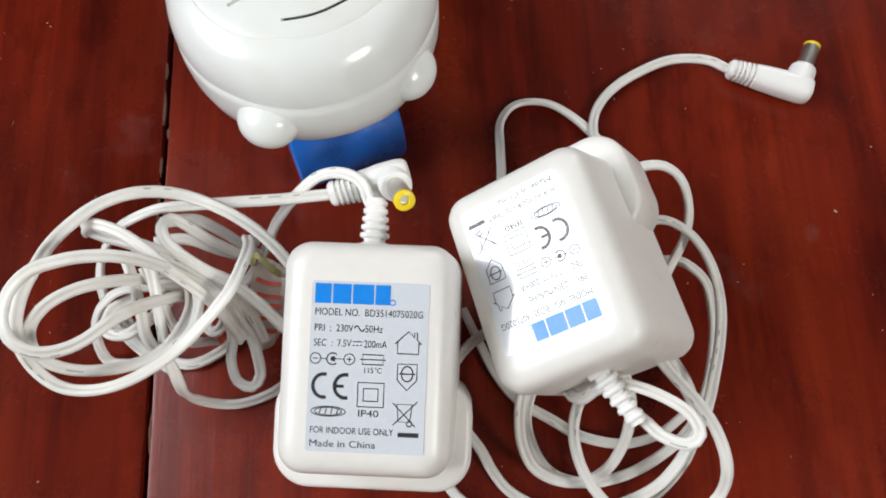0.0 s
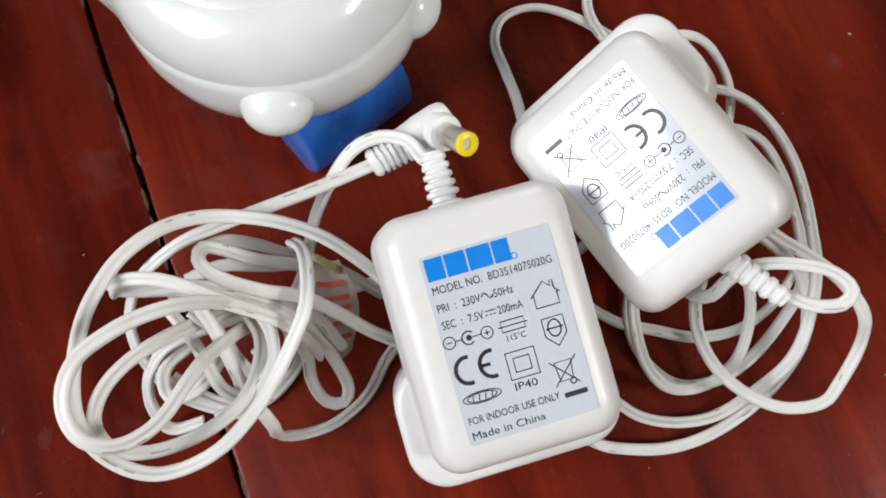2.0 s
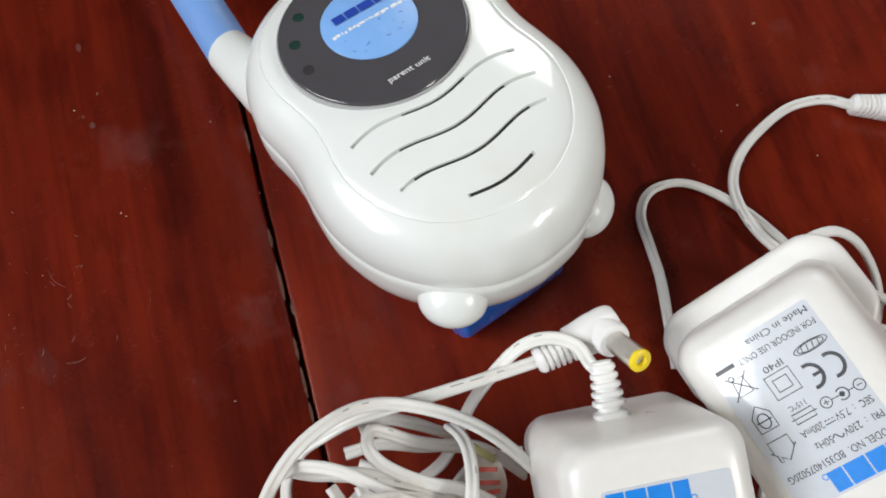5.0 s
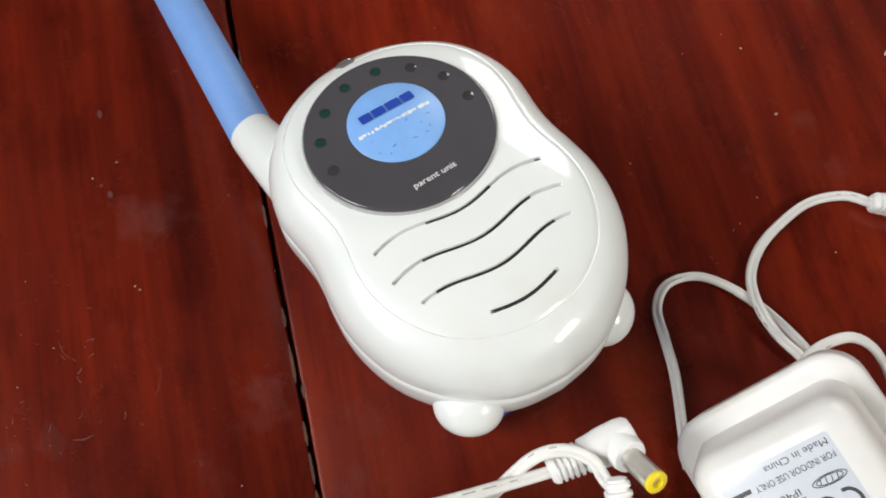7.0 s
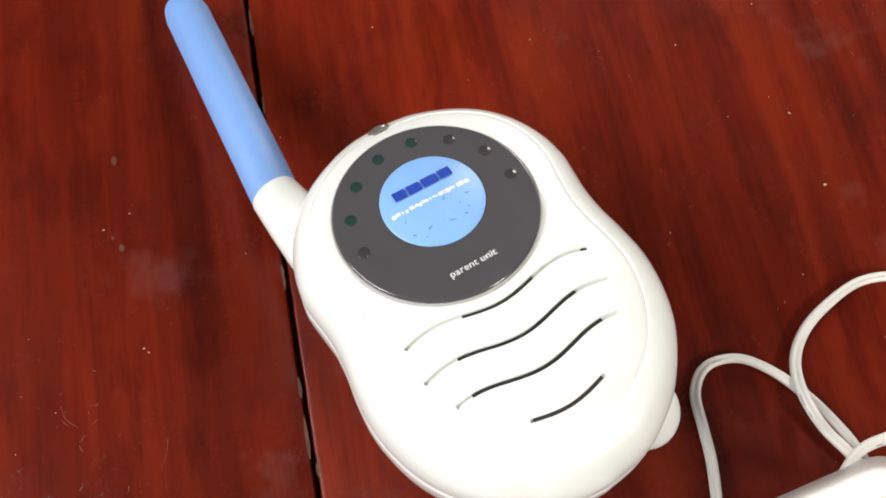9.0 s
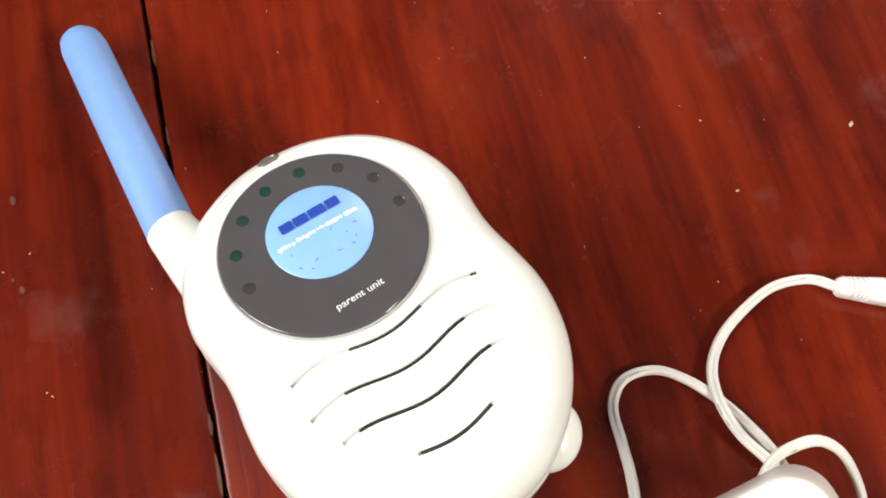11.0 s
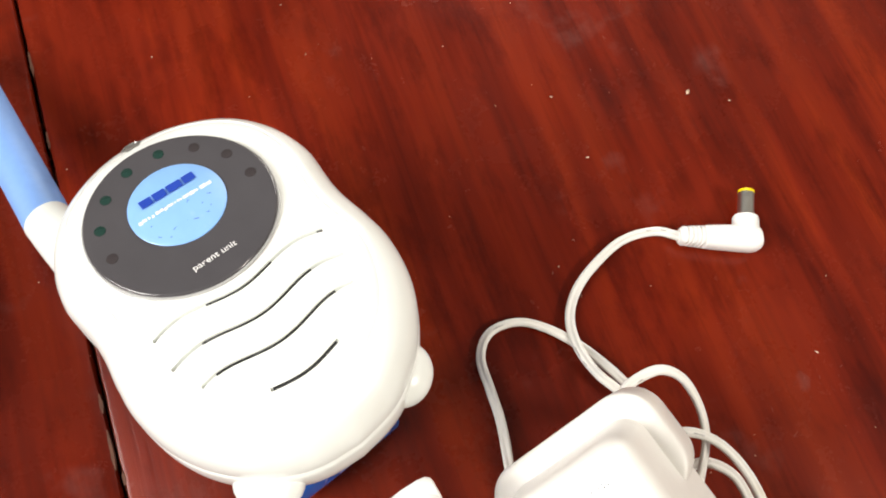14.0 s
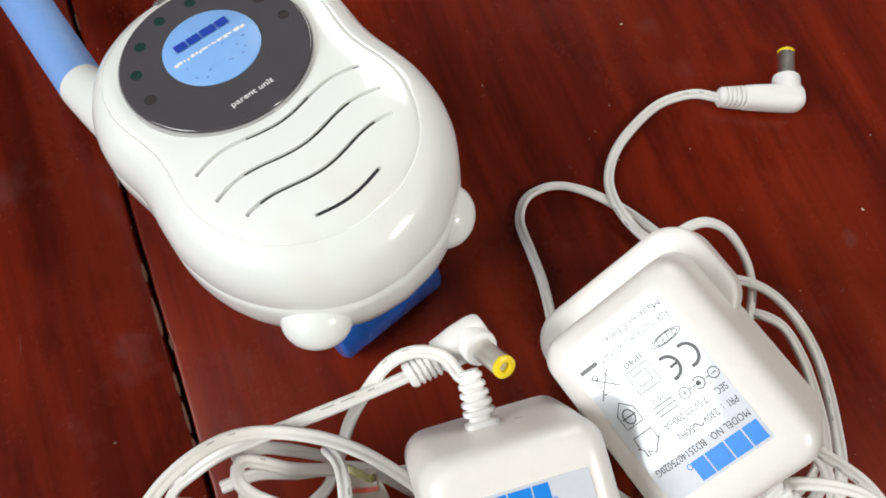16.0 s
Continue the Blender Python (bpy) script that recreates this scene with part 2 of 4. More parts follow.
def round_rect(w, h, r, cx=0.0, cy=0.0, n=7):
    """Outline of a rectangle with rounded corners, anticlockwise."""
    out = []
    r = max(min(r, w / 2 - 1e-5, h / 2 - 1e-5), 1e-5)
    for k, (sx, sy) in enumerate(((1, 1), (-1, 1), (-1, -1), (1, -1))):
        for i in range(n):
            a = math.pi / 2 * (k + i / (n - 1))
            out.append((cx + sx * (w / 2 - r) + r * math.cos(a), cy + sy * (h / 2 - r) + r * math.sin(a)))
    return out


def loft(sections, cap=(True, True)):
    """Joins rings of the same length; a ring is a list of 3D points."""
    bm = bmesh.new()
    rings = [[bm.verts.new(p) for p in s] for s in sections]
    for a, b in zip(rings, rings[1:]):
        for i in range(len(a)):
            j = (i + 1) % len(a)
            bm.faces.new((a[i], a[j], b[j], b[i]))
    if cap[0]:
        bm.faces.new(rings[0][::-1])
    if cap[1]:
        bm.faces.new(rings[-1])
    return bm


def lathe(profile, n=32):
    """Turns (radius, z) pairs about z."""
    return loft([[(r * math.cos(2 * math.pi * i / n), r * math.sin(2 * math.pi * i / n), z) for i in range(n)] for r, z in profile])


def smooth_path(points, step=0.0025):
    """A Catmull-Rom curve through the points, at about even steps."""
    P = [Vector(p) for p in points]
    P = [P[0] * 2 - P[1]] + P + [P[-1] * 2 - P[-2]]
    out = []
    for i in range(1, len(P) - 2):
        a, b, c, d = P[i - 1:i + 3]
        n = max(2, int((c - b).length / step))
        for k in range(n):
            s = k / n
            out.append(0.5 * (2 * b + (c - a) * s + (2 * a - 5 * b + 4 * c - d) * s * s + (3 * b - a - 3 * c + d) * s ** 3))
    out.append(P[-2])
    return out


def sections(path, ring, twist=None, up=(0, 0, 1)):
    """The places of a flat ring (across, up) carried along a path, held by an upward direction."""
    secs = []
    side = None
    for i, p in enumerate(path):
        t = (path[min(i + 1, len(path) - 1)] - path[max(i - 1, 0)]).normalized()
        s = t.cross(Vector(up))
        if s.length < 0.25 and side is not None:
            s = side - t * side.dot(t)
        s.normalize()
        if side is not None:
            s = (s * 0.4 + (side - t * side.dot(t)).normalized() * 0.6) if s.dot(side) > 0 else (side - t * side.dot(t))
            s.normalize()
        side = s
        u = s.cross(t)
        a = twist(i / max(1, len(path) - 1)) if twist else 0.0
        c, n = math.cos(a), math.sin(a)
        secs.append([p + s * (x * c - y * n) + u * (x * n + y * c) for x, y in ring])
    return secs


def sweep(path, ring, twist=None, up=(0, 0, 1), close=True):
    """Moves a flat ring along a path."""
    return loft(sections(path, ring, twist, up), (close, close))


def twin(r=0.00083, gap=0.00080, n=11):
    """Outline of flat two-core cord: two round cores with a furrow between."""
    out = []
    for s in (1, -1):
        for i in range(n):
            a = math.pi * 0.74 * (2 * i / (n - 1) - 1)
            out.append((s * (gap + r * math.cos(a)), s * r * math.sin(a)))
    return out


def words(text, size, name="print", depth=0.00004):
    """Lettering as a mesh, its left end and baseline at the origin; size is the capitals' height."""
    cu = bpy.data.curves.new(name, "FONT")
    cu.body, cu.size, cu.extrude = text, size / 0.69, depth
    cu.resolution_u = 3
    ob = new(name, cu)
    me = bpy.data.meshes.new_from_object(ob.evaluated_get(bpy.context.evaluated_depsgraph_get()))
    bpy.data.objects.remove(ob)
    bpy.data.curves.remove(cu)
    return me


def fitted_words(text, width, size):
    """Lettering set to a width."""
    me = words(text, size)
    xs = [v.co.x for v in me.vertices]
    k = width / (max(xs) - min(xs))
    x0 = min(xs)
    for v in me.vertices:
        v.co.x = (v.co.x - x0) * k
    return me


def line_shape(points, w, z=0.00004, closed=False):
    """A flat printed line of width w."""
    pts = [Vector((*p, 0)) for p in points]
    bm = bmesh.new()
    n = len(pts)
    pairs = []
    for i, p in enumerate(pts):
        a = pts[(i - 1) % n] if closed or i else p
        b = pts[(i + 1) % n] if closed or i < n - 1 else p
        t = (b - a).normalized()
        s = Vector((-t.y, t.x, 0)) * (w / 2)
        pairs.append((bm.verts.new(p + s + Vector((0, 0, z))), bm.verts.new(p - s + Vector((0, 0, z)))))
    for i in range(n if closed else n - 1):
        a, b = pairs[i], pairs[(i + 1) % n]
        bm.faces.new((a[0], a[1], b[1], b[0]))
    return bm


def join(*bms):
    out = bmesh.new()
    for b in bms:
        me = bpy.data.meshes.new("tmp")
        b.to_mesh(me)
        b.free()
        out.from_mesh(me)
        bpy.data.meshes.remove(me)
    return out


def arc(cx, cy, rx, ry, a0, a1, n=20):
    return [(cx + rx * math.cos(radians(a0 + (a1 - a0) * i / n)), cy + ry * math.sin(radians(a0 + (a1 - a0) * i / n))) for i in range(n + 1)]


# ---- room ----
FLOOR_Z, CEIL_Z = -0.74, 1.95
XW, XE, YS, YN = WIN_X, EAST_X, -2.2, 2.2


def slab(name, lo, hi, material, label, category):
    ob = new(name, mesh_of(box(lo, hi), name, False))
    ob.data.materials.append(material)
    return tagged(ob, label, category, kind="structure")


slab("floor", (XW - 0.2, YS - 0.2, FLOOR_Z - 0.1), (XE + 0.2, YN + 0.2, FLOOR_Z), FLOORM, "plain brown floor under the table", "floor")
slab("ceiling", (XW - 0.2, YS - 0.2, CEIL_Z), (XE + 0.2, YN + 0.2, CEIL_Z + 0.1), WALL, "plain dark ceiling over the table, out of view", "ceiling")
slab("wall_south", (XW, YS - 0.15, FLOOR_Z), (XE, YS, CEIL_Z), WALL, "plain dark wall, out of view", "wall")


def holed_wall(name, blocks):
    """A wall of the blocks round a window opening."""
    bm = bmesh.new()
    for lo, hi in blocks:
        bm = join(bm, box(lo, hi))
    ob = new(name, mesh_of(bm, name, False))
    ob.data.materials.append(WALL)
    return tagged(ob, "plain dark wall with a window opening, out of view", "wall", kind="structure")


def side_blocks(x0, x1, y0, y1, z0, z1):
    return (((x0, YS - 0.15, FLOOR_Z), (x1, y0, CEIL_Z)), ((x0, y1, FLOOR_Z), (x1, YN + 0.15, CEIL_Z)), ((x0, y0, FLOOR_Z), (x1, y1, z0)), ((x0, y0, z1), (x1, y1, CEIL_Z)))


holed_wall("wall_west", side_blocks(XW - 0.15, XW, WIN_Y0, WIN_Y1, WIN_Z0, WIN_Z1))
holed_wall("wall_east", side_blocks(XE, XE + 0.15, EAST_Y0, EAST_Y1, EAST_Z0, EAST_Z1))
holed_wall("wall_north", (((XW, YN, FLOOR_Z), (NORTH_X0, YN + 0.15, CEIL_Z)), ((NORTH_X1, YN, FLOOR_Z), (XE, YN + 0.15, CEIL_Z)),
                          ((NORTH_X0, YN, FLOOR_Z), (NORTH_X1, YN + 0.15, NORTH_Z0)), ((NORTH_X0, YN, NORTH_Z1), (NORTH_X1, YN + 0.15, CEIL_Z))))

# ---- table ----
GRAIN = math.atan2(0.262, 1.0)  # the joint between the boards leans by this
table = empty("wooden_table", Matrix.Translation((-0.0335, 0.0, 0.0)) @ pose(0, 0, 0, 0, 0, math.degrees(GRAIN)),
              "red-brown varnished wooden table top of wide boards with an open joint", "table")
EDGES = [-0.62, -0.33, 0.0, 0.40, 0.72]
TH = 0.024


def board(x0, x1):
    """One plank of the top, with softened, slightly uneven long edges."""
    ys = [-0.75 + 1.6 * i / 400 for i in range(401)]
    secs = []
    for y in ys:
        wl = 0.00035 * noise.noise((x0 * 9, y * 45, 1.7)) + 0.0002 * noise.noise((x0 * 9, y * 210, 4.1))
        wr = 0.00035 * noise.noise((x1 * 9 + 3, y * 45, 8.7)) + 0.0002 * noise.noise((x1 * 9 + 3, y * 210, 2.1))
        a, b = x0 + 0.0007 + wl, x1 - 0.0007 + wr
        secs.append([(a, y, -TH), (b, y, -TH), (b, y, -0.0011), (b - 0.0004, y, -0.0003), (b - 0.0014, y, 0), (a + 0.0014, y, 0), (a + 0.0004, y, -0.0003), (a, y, -0.0011)])
    return loft(secs)


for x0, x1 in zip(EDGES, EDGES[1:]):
    part("board", board(x0, x1), WOOD_DIMMED if x1 <= 0 else WOOD, table, sharp=30)
part("joint_dirt", box((EDGES[0], -0.74, -TH - 0.004), (EDGES[-1], 0.84, -0.006)), GAP, table, "dark dirt in the joint between the boards")
rng = random.Random(3)
for cy, ln in ((0.118, 0.006), (0.127, 0.009), (0.137, 0.007), (0.149, 0.004), (0.158, 0.012), (0.172, 0.006), (0.205, 0.008), (0.236, 0.004), (0.262, 0.006), (0.292, 0.01), (0.075, 0.008), (0.052, 0.011)):
    side = rng.choice((-1, 1))
    secs = []
    for k in range(9):
        w = (0.00018 + 0.0004 * math.sin(math.pi * k / 8)) * rng.uniform(0.6, 1.3)
        y = cy - ln / 2 + ln * k / 8
        cx = side * 0.00085
        secs.append([(cx - w, y, -0.0014), (cx + w, y, -0.0014), (cx + w * 0.8, y, -0.00018), (cx - w * 0.8, y, -0.00022)])
    part("chip", loft(secs), BARE, table, smooth=False)
# hairline scratches in the varnish, thickest on the worn corner
SCRATCHES = [[(-0.0652, 0.1790), (-0.0640, 0.1750), (-0.0610, 0.1722)], [(-0.0640, 0.1500), (-0.0610, 0.1495), (-0.0585, 0.1502)],
             [(-0.0380, 0.1652), (-0.0385, 0.1610), (-0.0402, 0.1575)]]
rng = random.Random(21)
for cx, cy, sx, sy, count in ((-0.0700, 0.1540, 0.020, 0.016, 22), (-0.0600, 0.1760, 0.016, 0.010, 10), (-0.0440, 0.0850, 0.018, 0.030, 18), (0.2100, 0.1080, 0.024, 0.016, 12), (0.1350, 0.2000, 0.060, 0.060, 8)):
    for k in range(count):
        px, py, a, ln = rng.gauss(cx, sx * 0.6), rng.gauss(cy, sy * 0.6), rng.uniform(0, math.pi), rng.choice((0.0003, 0.0004, 0.0006, 0.0010))
        bend = rng.uniform(-0.25, 0.25) * ln
        dx, dy = ln * math.cos(a), ln * math.sin(a)
        SCRATCHES.append([(px - dx, py - dy), (px - bend * math.sin(a), py + bend * math.cos(a)), (px + dx, py + dy)])
for line in SCRATCHES:
    pts = smooth_path([(*p, 0.0) for p in line], 0.0008)
    part("scratch", line_shape([(p.x, p.y) for p in pts], rng.choice((0.00006, 0.00008, 0.00012)), 0.00005), SCRATCH, table, smooth=False)
for lx in (-0.56, 0.66):
    for ly in (-0.68, 0.78):
        part("leg", box((lx - 0.03, ly - 0.03, FLOOR_Z), (lx + 0.03, ly + 0.03, -TH), 0.004), WOOD, table)
for ry in (-0.66, 0.76):
    part("rail", box((-0.53, ry - 0.012, -TH - 0.09), (0.63, ry + 0.012, -TH - 0.001), 0.002), WOOD, table)

# ---- parent unit ----
UNIT = basis((-0.0311, 0.1734, 0.0673), (0.8301, 0.5576, 0.0041), (-0.0979, 0.1386, 0.9855))
unit = empty("baby_monitor", UNIT, "glossy white pear-shaped baby monitor handset with a blue aerial", "baby monitor")
CX = 0.0042
SPINE0, SPINE1 = -0.004, 0.031
# half widths by place along the length: of the outline, and of the fine crease round the face
HALF = [(-0.0382, 0.0), (-0.0371, 0.0090), (-0.0345, 0.0160), (-0.0290, 0.0240), (-0.0205, 0.0312), (-0.0120, 0.0353), (-0.0020, 0.0374), (0.0070, 0.0371),
        (0.0140, 0.0361), (0.0205, 0.0358), (0.0270, 0.0365), (0.0330, 0.0370), (0.0410, 0.0353), (0.0490, 0.0312), (0.0562, 0.0245), (0.0617, 0.0156), (0.0650, 0.0078), (0.0660, 0.0)]
CREASE = [(-0.0272, 0.0), (-0.0264, 0.0070), (-0.0236, 0.0143), (-0.0185, 0.0212), (-0.0110, 0.0262), (-0.0030, 0.0288), (0.0040, 0.0291), (0.0105, 0.0281),
          (0.0165, 0.0275), (0.0225, 0.0281), (0.0300, 0.0294), (0.0370, 0.0294), (0.0440, 0.0273), (0.0500, 0.0231), (0.0548, 0.0166), (0.0580, 0.0090), (0.0590, 0.0)]
N_HALF = 72


def outline(table):
    """A closed outline, the same number of points for every table, at even shares of its length."""
    fine = smooth_path([(CX + w, y, 0) for y, w in table], 0.0004)
    run = [0.0]
    for p, q in zip(fine, fine[1:]):
        run.append(run[-1] + (q - p).length)
    right = []
    k = 0
    for i in range(N_HALF + 1):
        d = run[-1] * i / N_HALF
        while k < len(run) - 2 and run[k + 1] < d:
            k += 1
        f = (d - run[k]) / max(run[k + 1] - run[k], 1e-9)
        right.append(fine[k].lerp(fine[k + 1], min(f, 1.0)))
    left = [Vector((2 * CX - p.x, p.y, 0)) for p in reversed(right[1:-1])]
    return right + left


OUTLINE, FACE_EDGE = outline(HALF), outline(CREASE)
# rings of the front from the seam to the crease: share of the way from the crease to the outline, and depth
SIDE_RINGS = [(0.975, -0.0176), (0.972, -0.0160), (0.945, -0.0135), (0.875, -0.0108), (0.765, -0.0084), (0.62, -0.0064), (0.45, -0.0049), (0.26, -0.0039), (0.10, -0.0032), (0.03, -0.0030), (0.0, -0.00322)]
# rings of the face inside the crease: share of the way from the middle line to the crease, and depth
FACE_RINGS = [(0.986, -0.0029), (0.95, -0.0025), (0.86, -0.0018), (0.72, -0.0011), (0.56, -0.0006), (0.36, -0.0003), (0.14, -0.0002)]
BACK_RINGS = [(0.975, -0.0176), (0.981, -0.0178), (0.984, -0.0183), (0.994, -0.0186), (1.0, -0.0215), (1.003, -0.0250), (0.995, -0.0290), (0.965, -0.0335), (0.88, -0.0378), (0.76, -0.0405), (0.5, -0.042), (0.12, -0.0422)]


def fallen(z, y):
    """Above the slots the front leans back by a few degrees, and more towards its top end; the seam stays flat."""
    d = y - 0.012
    drop = 0.05 * (d + math.sqrt(d * d + 0.008 ** 2)) / 2
    e = y - 0.057
    drop += 0.22 * (e + math.sqrt(e * e + 0.003 ** 2)) / 2
    return z - drop * max(0.0, min(1.0, (z + 0.0176) / 0.009))


def towards(p, f):
    s = Vector((CX, min(max(p.y, SPINE0), SPINE1), 0))
    return s + (p - s) * f


def side_ring(f, z):
    return [(q.x, q.y, fallen(z, q.y)) for q in (c.lerp(o, f) for c, o in zip(FACE_EDGE, OUTLINE))]


def face_ring(f, z):
    return [(q.x, q.y, fallen(z, q.y)) for q in (towards(c, f) for c in FACE_EDGE)]


def back_ring(f, z):
    return [(q.x, q.y, z) for q in (towards(o, f) for o in OUTLINE)]


def face_z(x, y):
    """Depth of the front at a place inside the crease."""
    s = Vector((CX, min(max(y, SPINE0), SPINE1), 0))
    f = (Vector((x, y, 0)) - s).length / 0.0283
    prev = (0.0, -0.0002)
    for g, z in reversed(FACE_RINGS):
        if f <= g:
            k = (f - prev[0]) / (g - prev[0])
            return fallen(prev[1] + (z - prev[1]) * k, y)
        prev = (g, z)
    return fallen(-0.003, y)


SLOTS = [  # (x0, x1, y, dark spans)
    (-0.0198, 0.0266, 0.0054, [(0.315, 0.69), (0.975, 1.0)]),
    (-0.0200, 0.0266, -0.0031, [(0.19, 0.825)]),
    (-0.0170, 0.0240, -0.0112, [(0.105, 0.895)]),
    (-0.0057, 0.0127, -0.0204, [(0.04, 0.97)]),
]
WAVE = 60


def slot_line(x0, x1, y):
    """One wave of a slot, low in the middle and turned down at both ends."""
    out = []
    for i in range(WAVE + 1):
        x = x0 + (x1 - x0) * i / WAVE
        out.append(Vector((x, y - 0.00128 * math.cos(2 * math.pi * (x - 0.0030) / 0.0325) - 0.0000042 * ((x - 0.0035) * 1000 / 10) ** 4, 0)))
    return out


front = loft([side_ring(f, z) for f, z in SIDE_RINGS] + [face_ring(f, z) for f, z in FACE_RINGS], (True, True))
shell_me = mesh_of(front, "front_shell")
# grooves cut into the face
cut = bmesh.new()
for x0, x1, y, spans in SLOTS:
    path = [Vector((p.x, p.y, face_z(p.x, p.y) + 0.0004)) for p in slot_line(x0, x1, y)]
    cut = join(cut, sweep(path, [(0.00055 * math.cos(a), 0.0016 * math.sin(a)) for a in [2 * math.pi * i / 10 for i in range(10)]]))
cutter = new("cutter", mesh_of(cut, "cutter"))
raw = new("raw_shell", shell_me)
mod = raw.modifiers.new("grooves", "BOOLEAN")
mod.operation, mod.object, mod.solver = "DIFFERENCE", cutter, "EXACT"
shell_cut = bpy.data.meshes.new_from_object(raw.evaluated_get(bpy.context.evaluated_depsgraph_get()))
bpy.data.objects.remove(raw)
bpy.data.objects.remove(cutter)
for p in shell_cut.polygons:
    p.use_smooth = True
shell = part("front_shell", shell_cut, SHELL, unit, sharp=40)
part("back_shell", loft([back_ring(f, z) for f, z in BACK_RINGS]), SHELL, unit)
# dark strips laid in the grooves paint the shade of their open spans
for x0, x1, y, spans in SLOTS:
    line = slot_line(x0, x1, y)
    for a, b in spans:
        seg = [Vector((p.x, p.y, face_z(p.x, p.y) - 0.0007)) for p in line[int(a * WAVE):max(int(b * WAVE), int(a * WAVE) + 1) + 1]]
        part("slot_shade", sweep(seg, [(0.0005 * math.cos(t), 0.00015 * math.sin(t)) for t in [2 * math.pi * i / 8 for i in range(8)]]), VOID_SHADE, shell)

# dial window with its lights
DX, DY, DR = 0.0027, 0.0310, 0.0236
DIALM = pose(DX, DY, -0.0017, -4.0, 0, 0)
dial = part("dial_window", lathe([(DR * 0.2, -0.004), (DR, -0.004), (DR, 0.0006), (DR - 0.0003, 0.0010), (DR - 0.0005, 0.00104), (DR - 0.0010, 0.00106), (DR * 0.7, 0.00107), (DR * 0.2, 0.00108)], 72), DIAL, unit, "smoked grey glossy round window", DIALM)
part("window_rim", lathe([(DR + 0.00002, -0.003), (DR + 0.0004, -0.003), (DR + 0.0004, 0.0002), (DR + 0.0003, 0.0004), (DR + 0.00002, 0.0004)], 72), RIM, dial, "thin pale rim round the window")
disc = part("brand_disc", lathe([(0.002, 0.0), (0.0121, 0.0), (0.0121, 0.0016), (0.0118, 0.0018), (0.002, 0.0018)], 56), DISC, dial, "light blue scuffed disc", pose(0.0004, 0.0021, -0.0003))
x = -0.0070
for w in (0.0031, 0.0033, 0.0039, 0.0031):
    part("brand_block", box((x, 0.0056, 0.00178), (x + w, 0.0080, 0.00184), 0.0), NAVY, dial)
    x += w + 0.0005
# eight lights on an arc, the first and the last three dark
for k in range(8):
    a = math.radians(185 - 27 * k)
    on = 1 <= k <= 4
    part("indicator_light", lathe([(0.0015, 0.0), (0.0014, 0.0003), (0.0009, 0.0004), (0.0003, 0.00045)], 18), LEDG if on else LEDD, dial, "green lens" if on else "dark lens",
         pose(0.0193 * math.cos(a), 0.0193 * math.sin(a), 0.0009))
pw = fitted_words("parent unit", 0.0115, 0.0016)
part("printed_line", pw, WHITEINK, dial, "white lettering", pose(-0.0060, -0.0173, 0.00112, 0, 0, 0), smooth=False)
rng = random.Random(9)
x = -0.0102
while x < 0.0098:
    w = rng.uniform(0.0004, 0.0017)
    y = 0.0004 + rng.uniform(-0.0002, 0.0002)
    part("worn_print", line_shape([(x, y), (x + w, y + rng.uniform(-0.0002, 0.0002))], rng.uniform(0.0005, 0.0011)), WHITEINK, disc, m=pose(0, 0, 0.0018), smooth=False)
    x += w + rng.uniform(0.0001, 0.0006)
rng = random.Random(5)
for k in range(14):
    px, py = rng.uniform(-0.008, 0.008), rng.uniform(-0.0085, 0.001)
    if math.hypot(px, py) < 0.0105:
        part("scuff", line_shape([(px, py), (px + rng.uniform(-0.0012, 0.0012), py + rng.uniform(-0.0006, 0.0006))], 0.00018), NAVY, disc, m=pose(0, 0, 0.0018), smooth=False)
# sensor window at the top edge
part("sensor_window", lathe([(0.0005, -0.001), (0.0026, -0.001), (0.0026, 0.0004), (0.0019, 0.0008), (0.0016, 0.0003), (0.0004, 0.0002)], 24), SENSOR, unit, "small grey oval lens",
     pose(0.0034, 0.0600, -0.0067, -28, 0, 0) @ Matrix.Diagonal((1.1, 0.66, 0.7, 1)))
# feet
for fx, fy in ((-0.0171, -0.0292), (0.0240, -0.0284)):
    bm = bmesh.new()
    bmesh.ops.create_uvsphere(bm, u_segments=32, v_segments=18, radius=0.0077)
    part("foot", bm, SHELL, unit, "", pose(fx, fy, -0.0268, 0, 0, math.degrees(math.atan2(fy + 0.004, fx - CX)) + 90) @ Matrix.Diagonal((1.12, 0.98, 0.95, 1)))
# blue foot piece under the lower end
inv = UNIT.inverted()
# its cross-section, (back from the toe, height), swept along the toe
half_l = 0.0174
STAND = [(0.0045, 0.0), (0.0020, 0.0028), (0.0005, 0.0065), (0.0, 0.0105), (0.0006, 0.0147), (0.0022, 0.0187), (0.0050, 0.0224), (0.0090, 0.0256), (0.0140, 0.0280), (0.0200, 0.0295), (0.0300, 0.0300), (0.0300, 0.0)]
secs = []
for x, k in ((-half_l, 0.90), (-half_l + 0.0003, 0.96), (-half_l + 0.0012, 1.0), (half_l - 0.0012, 1.0), (half_l - 0.0003, 0.96), (half_l, 0.90)):
    secs.append([(x, 0.015 + (y - 0.015) * k, 0.0 if z == 0 else z * (0.5 + k / 2)) for y, z in STAND])
stand_m = basis((-0.0056, 0.1423, 0.0), (0.8293, 0.5586, 0.0), (0, 0, 1))
part("stand", loft(secs), BLUE, unit, "glossy dark blue rounded stand", inv @ stand_m, sharp=40)
# aerial
a0, a1, a2 = Vector((-0.0665, 0.1895, 0.0355)), Vector((-0.0866, 0.2118, 0.0295)), Vector((-0.1271, 0.2822, 0.0080))
ax = (a2 - a1).normalized()


def along(o, d):
    q = d.to_track_quat("Z", "Y").to_matrix().to_4x4()
    q.translation = o
    return q


